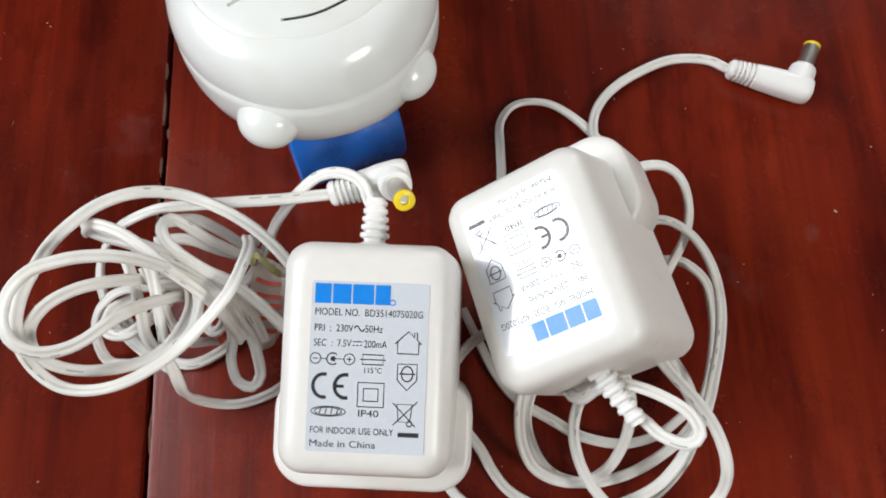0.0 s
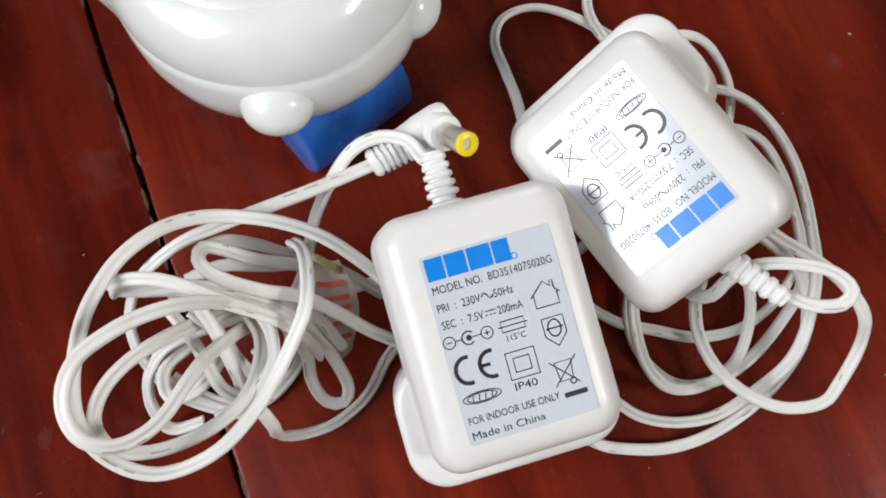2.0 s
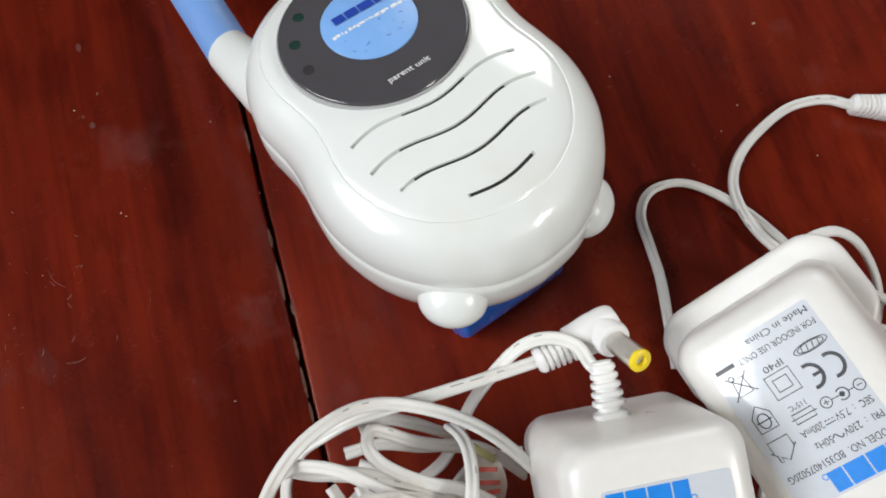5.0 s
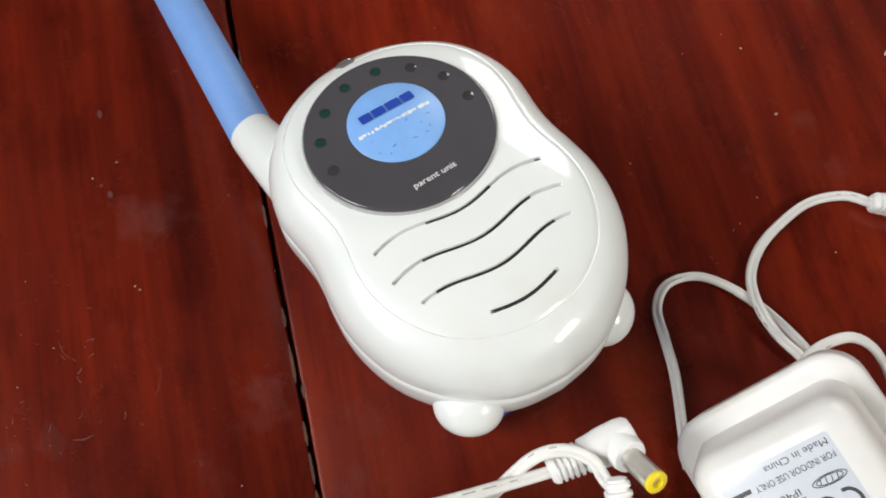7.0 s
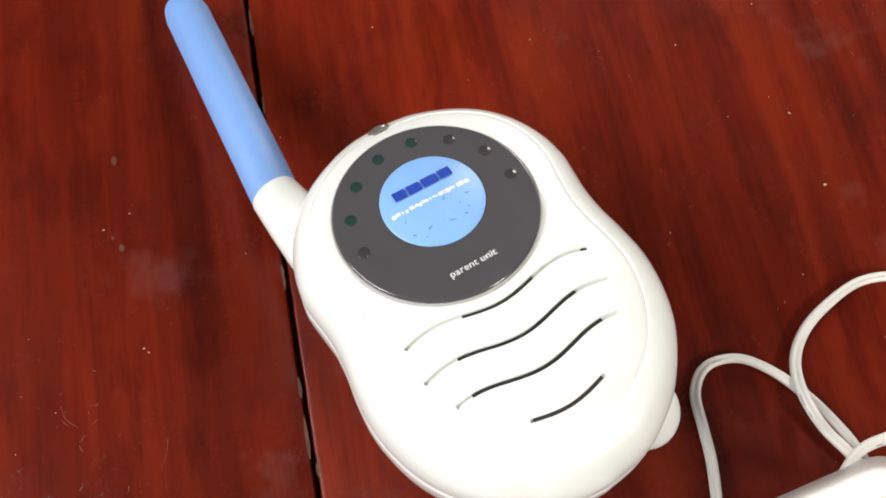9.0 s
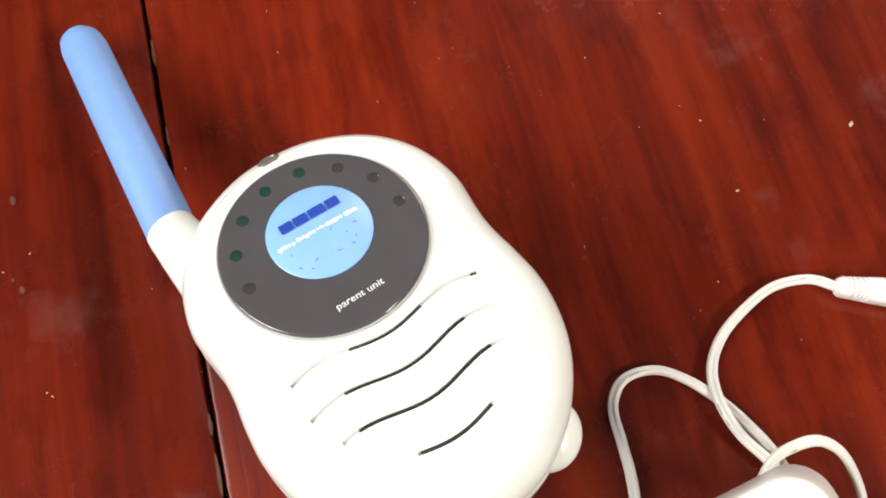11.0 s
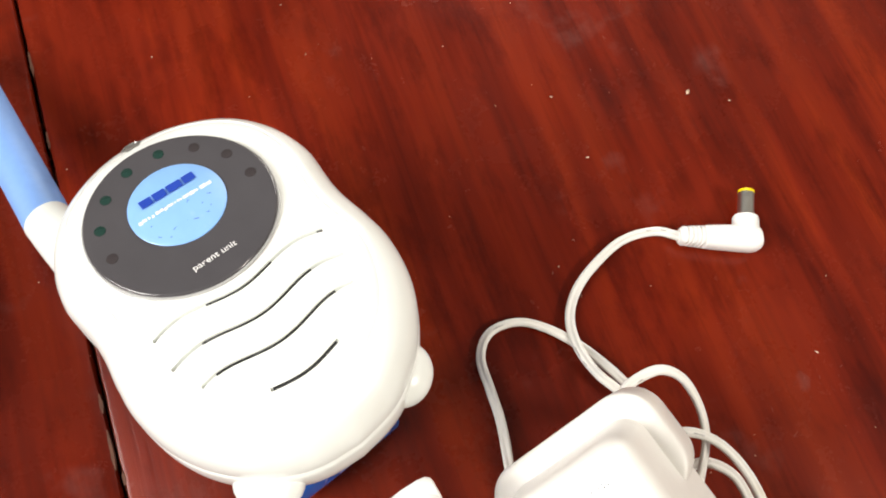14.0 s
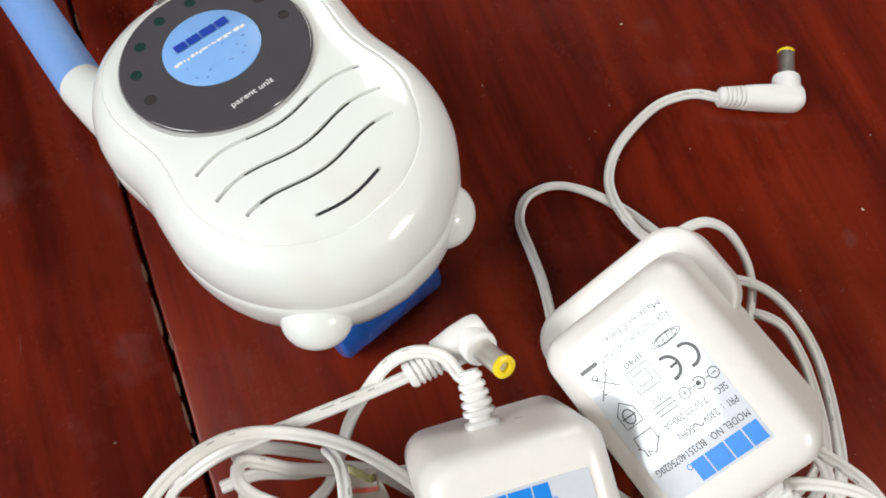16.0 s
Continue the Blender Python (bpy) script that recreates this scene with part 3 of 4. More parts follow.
L = (a2 - a1).length
part("aerial_sleeve", lathe([(0.002, -0.001), (0.0063, -0.001), (0.0065, 0.0), (0.0067, L * 0.5), (0.0068, L - 0.007), (0.0062, L - 0.0033), (0.0048, L - 0.0012), (0.002, L)], 36), RUBBER, unit,
     "matt light blue aerial sleeve", inv @ along(a1, ax))
LB = (a1 - a0).length
part("aerial_base", lathe([(0.004, 0.0), (0.0090, 0.0), (0.0084, LB * 0.4), (0.0075, LB * 0.75), (0.0068, LB - 0.001), (0.0066, LB + 0.0008), (0.004, LB + 0.0008)], 36), SHELL, unit, "", inv @ along(a0, a1 - a0))


# ---- power adapters ----
# width, height, middle and depth of the body
BW, BH, BX, BY, DEPTH = 0.0404, 0.0540, -0.0008, 0.0027, 0.0425


def adapter(m, label):
    """Moulded plug-in power supply; its printed face is z = 0 and it stands on its pins."""
    ad = empty("power_adapter", m, label, "power adapter", "pair of power adapters")
    rings = []
    for inset, z in ((-0.0012, -DEPTH), (-0.0010, -0.026), (0.0000, -0.0062), (0.0004, -0.0044), (0.0010, -0.0029), (0.0019, -0.0016), (0.0031, -0.0007), (0.0046, -0.0002), (0.0062, 0.0)):
        rings.append([(x, y, z) for x, y in round_rect(BW - 2 * inset, BH - 2 * inset, 0.0062 - inset * 0.4, BX, BY + (0.045 * z if z > -0.026 else -0.0012), 9)])
    part("body", loft(rings), ADAPTER, ad, sharp=60)
    fl = []
    for inset, z in ((0.0010, -DEPTH - 0.0004), (0.0, -DEPTH + 0.001), (0.0, -0.0258), (0.0003, -0.0249), (0.0009, -0.0243), (0.0018, -0.0241), (0.0030, -0.0240)):
        fl.append([(x, y, z) for x, y in round_rect(0.0510 - 2 * inset, 0.0290 - 2 * inset, 0.0095 - inset, -0.0010, -0.0178, 9)])
    part("plug_plate", loft(fl), ADAPTER, ad, sharp=60)
    for px, py, ln, w, h in ((0.0006, 0.0, 0.0232, 0.004, 0.008), (0.0117, -0.0222, 0.0185, 0.0064, 0.004), (-0.0105, -0.0222, 0.0185, 0.0064, 0.004)):
        part("pin", box((px - w / 2, py - h / 2, -DEPTH - ln), (px + w / 2, py + h / 2, -DEPTH), 0.0006), BRASS, ad)
    # printed foil label
    lab = part("label", loft([[(x, y, z) for x, y in round_rect(0.0267, 0.0384, 0.0006, 0.0, 0.0011, 3)] for z in (0.0, 0.00012)]), LABEL, ad, "silver-grey printed label", smooth=False)
    Z = 0.00014

    def put(bm, material=INK, name="printed_mark"):
        return part(name, bm, material, lab, m=pose(0, 0, Z), smooth=False)

    def say(text, x0, x1, y, h):
        part("printed_line", fitted_words(text, (x1 - x0) / 1000, h / 1000), INK, lab, m=pose(x0 / 1000, y / 1000, Z), smooth=False)

    x = -12.6
    for w in (3.7, 4.2, 4.8, 3.4):
        put(box((x / 1000, 0.0152, 0), ((x + w) / 1000, 0.0197, 0.00006)), CYAN, "brand_block")
        x += w + 0.35
    put(line_shape(arc(0.0051, 0.0158, 0.0006, 0.0006, 0, 360, 16)[:-1], 0.00022, closed=True), CYAN)
    say("MODEL NO.  BD3514075020G", -12.4, 12.1, 12.5, 1.6)
    say("PRI  :  230V", -12.4, -3.6, 8.9, 1.6)
    put(line_shape([(-0.0034 + 0.0024 * i / 12, 0.0097 + 0.0006 * math.sin(2 * math.pi * i / 12)) for i in range(13)], 0.00028))
    say("50Hz", -0.9, 3.1, 8.9, 1.6)
    say("SEC  :  7.5V", -12.4, -3.9, 5.5, 1.6)
    put(line_shape([(-0.0036, 0.0067), (-0.0014, 0.0067)], 0.00022))
    for k in range(3):
        put(line_shape([(-0.0036 + k * 0.0008, 0.0059), (-0.0036 + k * 0.0008 + 0.0005, 0.0059)], 0.00022))
    say("200mA", -1.0, 4.2, 5.5, 1.6)
    for cx in (-0.0119, -0.0042):
        put(line_shape(arc(cx, 0.0027, 0.0012, 0.0012, 0, 360, 28)[:-1], 0.00022, closed=True))
        put(line_shape([(cx - 0.0006, 0.0027), (cx + 0.0006, 0.0027)], 0.00022))
    put(line_shape([(-0.0042, 0.0021), (-0.0042, 0.0033)], 0.00022))
    put(line_shape(arc(-0.0080, 0.0027, 0.0013, 0.0013, 45, 315, 24), 0.0003))
    put(line_shape(arc(-0.0079, 0.0027, 0.0003, 0.0003, 0, 360, 14)[:-1], 0.0006, closed=True))
    put(line_shape([(-0.0107, 0.0027), (-0.0093, 0.0027)], 0.0002))
    put(line_shape([(-0.0079, 0.0027), (-0.0054, 0.0027)], 0.0002))
    put(line_shape([(-0.0012, 0.0039), (0.0035, 0.0039), (0.0035, 0.0017), (-0.0012, 0.0017)], 0.00026, closed=True))
    put(line_shape([(-0.0018, 0.0028), (0.0041, 0.0028)], 0.00022))
    say("115\u00b0C", -0.7, 3.2, -0.2, 1.2)
    put(line_shape([(0.0066, 0.0044), (0.0066, 0.0070), (0.0060, 0.0066), (0.0090, 0.0094), (0.0104, 0.0081), (0.0104, 0.0092), (0.0110, 0.0092), (0.0110, 0.0076), (0.0120, 0.0066), (0.0114, 0.0069), (0.0114, 0.0044)], 0.00026, closed=True))
    put(line_shape([(0.0068, 0.0021), (0.0112, 0.0021), (0.0112, -0.0015), (0.0090, -0.0038), (0.0068, -0.0015)], 0.00026, closed=True))
    put(line_shape(arc(0.0090, -0.0001, 0.0013, 0.0017, 0, 360, 24)[:-1], 0.0003, closed=True))
    put(line_shape([(0.0072, -0.0001), (0.0108, -0.0001)], 0.0003))
    put(line_shape(arc(-0.0098, -0.0034, 0.0024, 0.0026, 75, 285, 24), 0.0008))
    put(line_shape(arc(-0.0049, -0.0034, 0.0024, 0.0026, 75, 285, 24), 0.0008))
    put(line_shape([(-0.0072, -0.0034), (-0.0052, -0.0034)], 0.0007))
    for a, b in ((0.0, 0.0054), (0.0013, 0.0028)):
        put(line_shape([(-0.0020 + a, -0.0024 - a), (0.0039 - a, -0.0024 - a), (0.0039 - a, -0.0078 + a), (-0.0020 + a, -0.0078 + a)], 0.00028, closed=True))
    say("IP40", -1.7, 2.9, -10.0, 1.5)
    for r in (1.0, 0.78):
        put(line_shape(arc(-0.0085, -0.0091, 0.0039 * r, 0.0011 * r, 0, 360, 40)[:-1], 0.00022, closed=True))
    for k in range(4):
        put(line_shape([(-0.0105 + k * 0.0013, -0.0097), (-0.0102 + k * 0.0013, -0.0085)], 0.00022))
    put(line_shape([(0.0070, -0.0069), (0.0104, -0.0069), (0.0100, -0.0108), (0.0074, -0.0108)], 0.00024, closed=True))
    put(line_shape([(0.0062, -0.0116), (0.0116, -0.0062)], 0.00024))
    put(line_shape([(0.0060, -0.0066), (0.0112, -0.0118)], 0.00024))
    put(line_shape(arc(0.0099, -0.0112, 0.0006, 0.0006, 0, 360, 12)[:-1], 0.00028, closed=True))
    say("FOR INDOOR USE ONLY", -12.4, 6.4, -14.0, 1.45)
    put(box((0.0074, -0.0142, 0), (0.0121, -0.0132, 0.00006)))
    say("Made in China", -12.4, 2.5, -17.0, 1.5)
    return ad


ONE = basis((0.0169, 0.0735, 0.0638), (0.9837, 0.1669, 0.0677), (-0.0247, -0.2475, 0.9686))
TWO = basis((0.0479, 0.1088, 0.0609), (-0.7177, -0.4265, -0.5505), (-0.5074, -0.2211, 0.8329))
one = adapter(ONE, "white plastic power adapter standing on its pins beside a tangled cord")
two = adapter(TWO, "white plastic power adapter tilted over its own loosely coiled cord")


def boot(parent, m, length=0.0135):
    """Slotted strain relief: a tapered core with rings round it."""
    core = part("strain_relief", loft([[(x, y, z) for x, y in round_rect(w, h, 0.0015, n=5)] for w, h, z in ((0.0066, 0.0056, -0.003), (0.0066, 0.0056, 0.0015), (0.0046, 0.0040, 0.002), (0.0040, 0.0034, length))]),
                PLUGW, parent, "white slotted strain relief", m)
    for k in range(5):
        z = 0.0030 + k * (length - 0.003) / 5
        s = 1 - 0.05 * k
        ring = [[(x, y, zz) for x, y in round_rect(w * s, h * s, 0.0016, n=5)] for w, h, zz in ((0.0054, 0.0046, z), (0.0062, 0.0052, z + 0.0003), (0.0062, 0.0052, z + 0.0012), (0.0054, 0.0046, z + 0.0015))]
        part("ring", loft(ring), PLUGW, core)
    return core


def dc_plug(parent, neck, elbow, tip, thick=1.0):
    """Right-angled barrel plug between three places in the world."""
    neck, elbow, tip = Vector(neck), Vector(elbow), Vector(tip)
    d = elbow - neck
    L = d.length
    bd = (tip - elbow).normalized()
    side = d.cross(bd)
    m = basis(neck, d, side.cross(d))
    iv = parent.matrix_world.inverted()
    secs = []

    def ring(x, w, h, r=0.4):
        return [(x, a, b) for a, b in round_rect(w, h, min(w, h) * r, n=6)]

    sl = [(0.0, 0.0052, 0.0044), (0.0006, 0.0064, 0.0056)]
    for k in range(5):
        x = 0.0012 + k * 0.0015
        g = 1 + 0.035 * k
        sl += [(x, 0.0070 * g, 0.0062 * g), (x + 0.0008, 0.0070 * g, 0.0062 * g), (x + 0.0009, 0.0060 * g, 0.0052 * g), (x + 0.0014, 0.0060 * g, 0.0052 * g)]
    sl += [(0.0090, 0.0082, 0.0074), (0.0120, 0.0086, 0.0080), (L - 0.003, 0.0092, 0.0090), (L + 0.0018, 0.0094, 0.0092), (L + 0.0038, 0.0088, 0.0086), (L + 0.0048, 0.0074, 0.0072), (L + 0.0051, 0.0050, 0.0050)]
    body = part("dc_plug", loft([ring(*s) for s in sl]), PLUGW, parent, "white right-angled barrel plug", iv @ m, sharp=35)
    reach = (tip - elbow).length
    q = (iv @ m).inverted() @ iv @ along(elbow, bd)
    part("collar", lathe([(0.002, 0.0), (0.0046, 0.0), (0.0045, reach - 0.0112), (0.0042, reach - 0.0102), (0.0036, reach - 0.0100), (0.0024, reach - 0.0100)], 28), PLUGW, body, m=q)
    part("barrel", lathe([(0.0015, reach - 0.0125), (0.00275, reach - 0.0125), (0.00275, reach - 0.0010), (0.0015, reach - 0.0010)], 28), STEEL, body, "steel barrel", q)
    part("tip", lathe([(0.00275, reach - 0.0011), (0.00283, reach - 0.0009), (0.00283, reach - 0.0002), (0.00265, reach), (0.00135, reach), (0.00115, reach - 0.0004), (0.00115, reach - 0.004)], 28), YELLOW, body, "yellow plastic tip", q)
    # dark disc paints the shade down the bore
    part("bore_shade", lathe([(0.0001, reach - 0.0022), (0.00114, reach - 0.0022), (0.00114, reach - 0.0021), (0.0001, reach - 0.0021)], 16), VOID_SHADE, body, m=q)
    return body


def cord(parent, strands):
    """The lengths of one flat two-core cord, loop by loop."""
    iv = parent.matrix_world.inverted()
    for k, pts in enumerate(strands):
        path = smooth_path([Vector(p) / 1000 for p in pts], 0.0016)
        rg = random.Random(k)
        ph, am = rg.uniform(0, 6), rg.uniform(0.2, 0.75)
        turn = lambda s, ph=ph, am=am: am * math.sin(5 * s + ph)
        loop = sweep(path, twin(), turn)
        loop.transform(iv)
        run = part("cord", loop, CORD, parent, "soiled white flat two-core cord" if k == 0 else "", sharp=70)
        # rubbed grey type marks on one core, too small to read
        strip = sections(path, [(0.00062, 0.00084), (0.00062, 0.00081), (0.00098, 0.00081), (0.00098, 0.00084)], turn)
        at = rg.randint(4, 14)
        while at < len(path) - 6:
            for n in range(rg.randint(1, 3)):
                if at + 2 < len(path) - 1:
                    mark = loft(strip[at:at + rg.choice((2, 2, 3))])
                    mark.transform(iv)
                    part("type_mark", mark, GREYINK, run, smooth=False)
                at += 3
            at += rg.randint(16, 34)


COIL_ONE_OUTER = [(11.8, 78.9, 15.2), (0.4, 90.1, 22.3), (-7.9, 97.6, 31.3), (-18.3, 104.8, 38.7), (-28.7, 109.4, 40.1), (-40.2, 111.7, 40.8), (-48.5, 110.9, 43.3), (-55.5, 107.4, 46.7), (-62.1, 101.9, 48.1), (-67.0, 95.0, 48.3), (-69.5, 88.6, 49.1), (-70.9, 82.3, 48.9), (-71.7, 75.7, 48.6), (-71.2, 68.8, 47.2), (-68.1, 62.7, 45.7), (-63.1, 58.4, 43.3), (-57.2, 56.4, 42.0), (-50.4, 57.2, 41.6), (-43.4, 60.4, 42.1), (-37.6, 65.9, 41.0), (-32.6, 72.6, 40.3), (-27.7, 80.3, 42.6), (-23.8, 88.3, 44.5), (-23.1, 96.8, 42.1), (-24.2, 103.3, 37.1), (-26.8, 107.0, 31.3), (-26.5, 107.6, 23.5)]
COIL_ONE_LEFT_LOOP = [(-27.8, 88.6, 29.8), (-36.3, 90.4, 38.9), (-43.6, 90.5, 47.6), (-49.9, 89.1, 53.7), (-56.8, 86.9, 55.8), (-62.3, 84.0, 57.0), (-67.7, 80.1, 57.2), (-70.4, 74.5, 57.1), (-70.4, 68.6, 55.9), (-67.6, 64.0, 54.5), (-62.6, 62.4, 52.2), (-57.3, 64.3, 50.2), (-53.1, 68.3, 48.4), (-48.8, 74.7, 46.8), (-45.8, 79.9, 41.6), (-41.5, 85.3, 33.6), (-36.7, 89.2, 26.8)]
COIL_ONE_INNER_LOOP = [(-41.5, 93.1, 25.5), (-50.4, 88.6, 33.5), (-55.7, 84.6, 41.1), (-61.8, 80.1, 44.4), (-66.7, 74.6, 45.4), (-68.9, 68.5, 44.4), (-67.3, 63.5, 41.4), (-62.8, 61.4, 38.3), (-55.7, 61.8, 36.1), (-47.1, 65.1, 33.8), (-40.2, 70.3, 32.4), (-36.3, 77.2, 33.2), (-35.4, 84.4, 33.4), (-38.7, 90.8, 30.4)]
COIL_ONE_PLUG_LEAD = [(-7.2, 121.1, 39.8), (-18.9, 117.7, 38.3), (-30.6, 114.3, 37.7), (-42.7, 111.0, 36.5), (-51.6, 108.2, 35.3), (-59.1, 104.5, 32.0), (-63.7, 101.5, 28.0), (-67.5, 95.6, 22.0), (-68.0, 89.2, 17.0), (-65.3, 82.4, 12.0), (-61.5, 77.0, 4.0), (-54.4, 73.1, 3.0), (-44.7, 69.7, 3.0)]
COIL_ONE_BOOT_LEAD = [(5.4, 119.7, 46.7), (2.3, 124.1, 46.9), (-3.7, 126.3, 45.2), (-10.0, 124.9, 42.6), (-15.6, 120.1, 37.3), (-20.8, 113.6, 28.6), (-23.7, 107.4, 20.0), (-27.7, 99.5, 13.0), (-34.2, 94.4, 6.0)]
COIL_ONE_FOLD_A = [(-66.1, 96.6, 39.6), (-65.2, 96.7, 43.8), (-62.5, 97.7, 45.4), (-55.8, 97.1, 46.5), (-49.4, 95.0, 46.0), (-41.1, 90.9, 44.4), (-32.6, 87.6, 41.3), (-27.2, 84.7, 34.8), (-22.4, 80.3, 20.7)]
COIL_ONE_FOLD_B = [(-66.4, 97.1, 40.5), (-58.7, 95.9, 41.5), (-50.3, 96.0, 41.7), (-41.1, 94.6, 40.2), (-31.9, 91.9, 37.0), (-25.6, 88.4, 31.4), (-23.7, 84.9, 20.9)]
COIL_ONE_MID_LOOP = [(-20.4, 102.5, 21.4), (-27.7, 102.6, 26.8), (-35.9, 103.5, 31.6), (-42.8, 105.5, 35.5), (-46.5, 105.8, 37.5), (-47.2, 102.2, 40.0), (-44.3, 98.4, 41.4), (-39.0, 95.5, 41.0), (-32.5, 93.4, 39.7), (-25.5, 92.2, 36.8), (-18.0, 89.4, 28.7), (-9.9, 85.1, 20.6), (-2.2, 81.7, 15.3), (9.5, 73.9, 11.6)]
COIL_ONE_DROP_STRAND = [(-55.9, 93.3, 35.1), (-51.4, 86.8, 34.5), (-48.1, 80.2, 32.2), (-44.9, 73.8, 30.0), (-38.1, 69.2, 27.8), (-34.9, 64.6, 24.0), (-34.6, 62.8, 15.5), (-30.4, 62.7, 4.0), (-22.5, 64.2, 2.5), (-15.8, 67.9, 2.5), (-11.0, 72.4, 2.5), (-6.1, 80.1, 2.5), (2.3, 88.9, 3.0)]
COIL_ONE_SMALL_LOOP = [(-30.4, 88.3, 21.3), (-26.4, 81.6, 17.5), (-25.8, 75.1, 13.0), (-22.7, 69.9, 11.0), (-18.2, 69.2, 10.9), (-16.8, 72.9, 11.0), (-19.1, 78.8, 14.6), (-22.7, 84.7, 19.2), (-27.1, 90.7, 21.3)]
COIL_ONE_CROSS = [(-52.9, 101.2, 26.0), (-43.9, 103.3, 28.6), (-34.0, 102.5, 28.0), (-24.9, 102.9, 25.0), (-16.9, 101.6, 21.3), (-6.0, 95.5, 14.0)]
COIL_ONE_LOW_RING = [(-40.0, 91.9, 23.7), (-50.5, 88.5, 25.9), (-59.2, 85.3, 24.0), (-63.9, 80.1, 20.0), (-65.3, 73.7, 13.0), (-63.2, 68.1, 3.0), (-54.9, 69.1, 3.0)]
COIL_ONE_SIDE_STRAND = [(-50.4, 91.8, 34.6), (-44.2, 85.6, 33.1), (-41.7, 80.9, 28.4), (-38.5, 77.2, 17.9), (-34.0, 80.6, 4.0)]
COIL_ONE_LOW_CROSS = [(-62.1, 81.3, 4.0), (-55.4, 75.9, 3.0), (-47.5, 72.6, 2.5), (-38.9, 72.7, 2.5), (-30.6, 79.9, 2.5), (-26.3, 89.6, 3.0), (-18.1, 98.8, 3.0), (-4.6, 101.9, 3.0)]
COIL_ONE_BUNDLE_A = [(-57.4, 96.7, 37.1), (-48.4, 95.2, 39.8), (-40.1, 92.9, 39.2), (-32.0, 89.8, 37.0), (-26.3, 87.0, 31.4), (-21.3, 82.2, 20.8)]
COIL_ONE_BUNDLE_B = [(-55.3, 95.9, 33.4), (-45.9, 95.5, 35.3), (-36.9, 94.7, 35.6), (-28.0, 91.7, 33.4), (-22.1, 88.2, 26.2), (-17.3, 82.4, 15.6)]
COIL_ONE_DOWN_A = [(-48.9, 93.6, 38.0), (-44.8, 86.2, 36.6), (-42.4, 79.6, 33.6), (-41.1, 74.0, 28.1), (-44.2, 69.4, 17.9)]
COIL_ONE_DOWN_B = [(-34.7, 89.6, 35.3), (-32.4, 84.3, 36.8), (-32.4, 78.2, 36.5), (-36.0, 73.1, 33.0), (-40.6, 69.9, 27.9), (-47.6, 68.1, 21.4)]
COIL_ONE_SHORT_RING = [(-43.6, 85.6, 27.0), (-46.0, 79.9, 28.6), (-51.7, 74.2, 27.0), (-58.3, 74.1, 24.0), (-59.6, 80.7, 22.0), (-53.3, 86.3, 22.0)]
COIL_ONE_FAR_ARC = [(-49.5, 106.7, 30.0), (-43.1, 109.2, 29.6), (-35.8, 108.2, 27.4), (-29.5, 106.6, 23.6), (-23.4, 105.4, 18.0)]
COIL_ONE_TUCK = [(-49.7, 98.7, 20.0), (-39.8, 95.2, 22.0), (-32.3, 91.4, 20.7), (-30.1, 86.1, 16.0), (-33.1, 82.0, 12.0), (-40.3, 85.8, 6.0)]
COIL_TWO_PLUG_LEAD = [(110.6, 211.4, 4.0), (101.2, 212.7, 3.0), (89.2, 209.9, 2.5), (77.9, 201.4, 2.5), (70.3, 192.6, 2.5), (66.7, 183.3, 3.0), (67.3, 173.7, 5.0), (71.9, 164.6, 6.0), (80.1, 157.2, 5.0), (88.5, 147.7, 4.0)]
COIL_TWO_TABLE_LOOP = [(41.8, 124.6, 3.0), (40.4, 150.0, 2.5), (38.1, 161.8, 2.5), (36.0, 172.4, 2.5), (39.8, 180.3, 2.5), (49.1, 183.3, 2.5), (58.7, 180.7, 2.5), (68.8, 174.4, 2.5), (76.6, 167.0, 3.0), (82.8, 159.8, 3.0), (87.7, 151.2, 3.0)]
COIL_TWO_HOOK = [(72.0, 147.0, 8.0), (76.0, 156.5, 14.0), (81.5, 160.5, 17.0), (88.5, 162.0, 18.0), (94.5, 158.5, 18.0), (97.8, 150.0, 18.0), (97.8, 141.0, 18.0), (95.5, 132.0, 16.0), (92.0, 122.0, 12.0), (86.0, 114.0, 7.0), (77.0, 109.0, 5.0)]
COIL_TWO_RIGHT_ARC = [(70.9, 129.6, 14.0), (78.5, 136.0, 19.0), (85.5, 141.5, 21.0), (92.0, 142.5, 22.0), (100.0, 138.5, 22.0), (106.0, 130.5, 22.0), (109.5, 120.0, 22.0), (110.3, 109.0, 22.0), (109.8, 99.0, 22.0), (108.8, 90.0, 22.0), (106.5, 81.0, 20.5), (103.3, 72.2, 17.5), (99.2, 65.5, 13.0), (92.0, 59.5, 5.0), (81.6, 54.9, 3.0), (71.0, 54.2, 2.5), (61.4, 56.6, 2.5), (55.3, 61.1, 2.5), (50.0, 67.0, 2.5), (43.0, 72.7, 2.5), (35.2, 80.7, 3.0)]
COIL_TWO_RIGHT_ARC_TWO = [(76.8, 125.6, 5.0), (85.7, 129.9, 11.0), (94.3, 133.7, 12.0), (100.2, 134.3, 12.0), (107.5, 129.7, 12.0), (111.1, 119.9, 12.0), (112.2, 109.5, 12.0), (111.4, 97.5, 13.0), (108.9, 86.2, 12.0), (103.8, 77.2, 5.0), (94.6, 69.1, 3.0), (83.5, 64.1, 2.5), (72.8, 64.3, 2.5), (65.5, 70.6, 2.5), (61.8, 80.2, 3.0), (63.8, 91.6, 4.0), (70.9, 99.6, 5.0)]
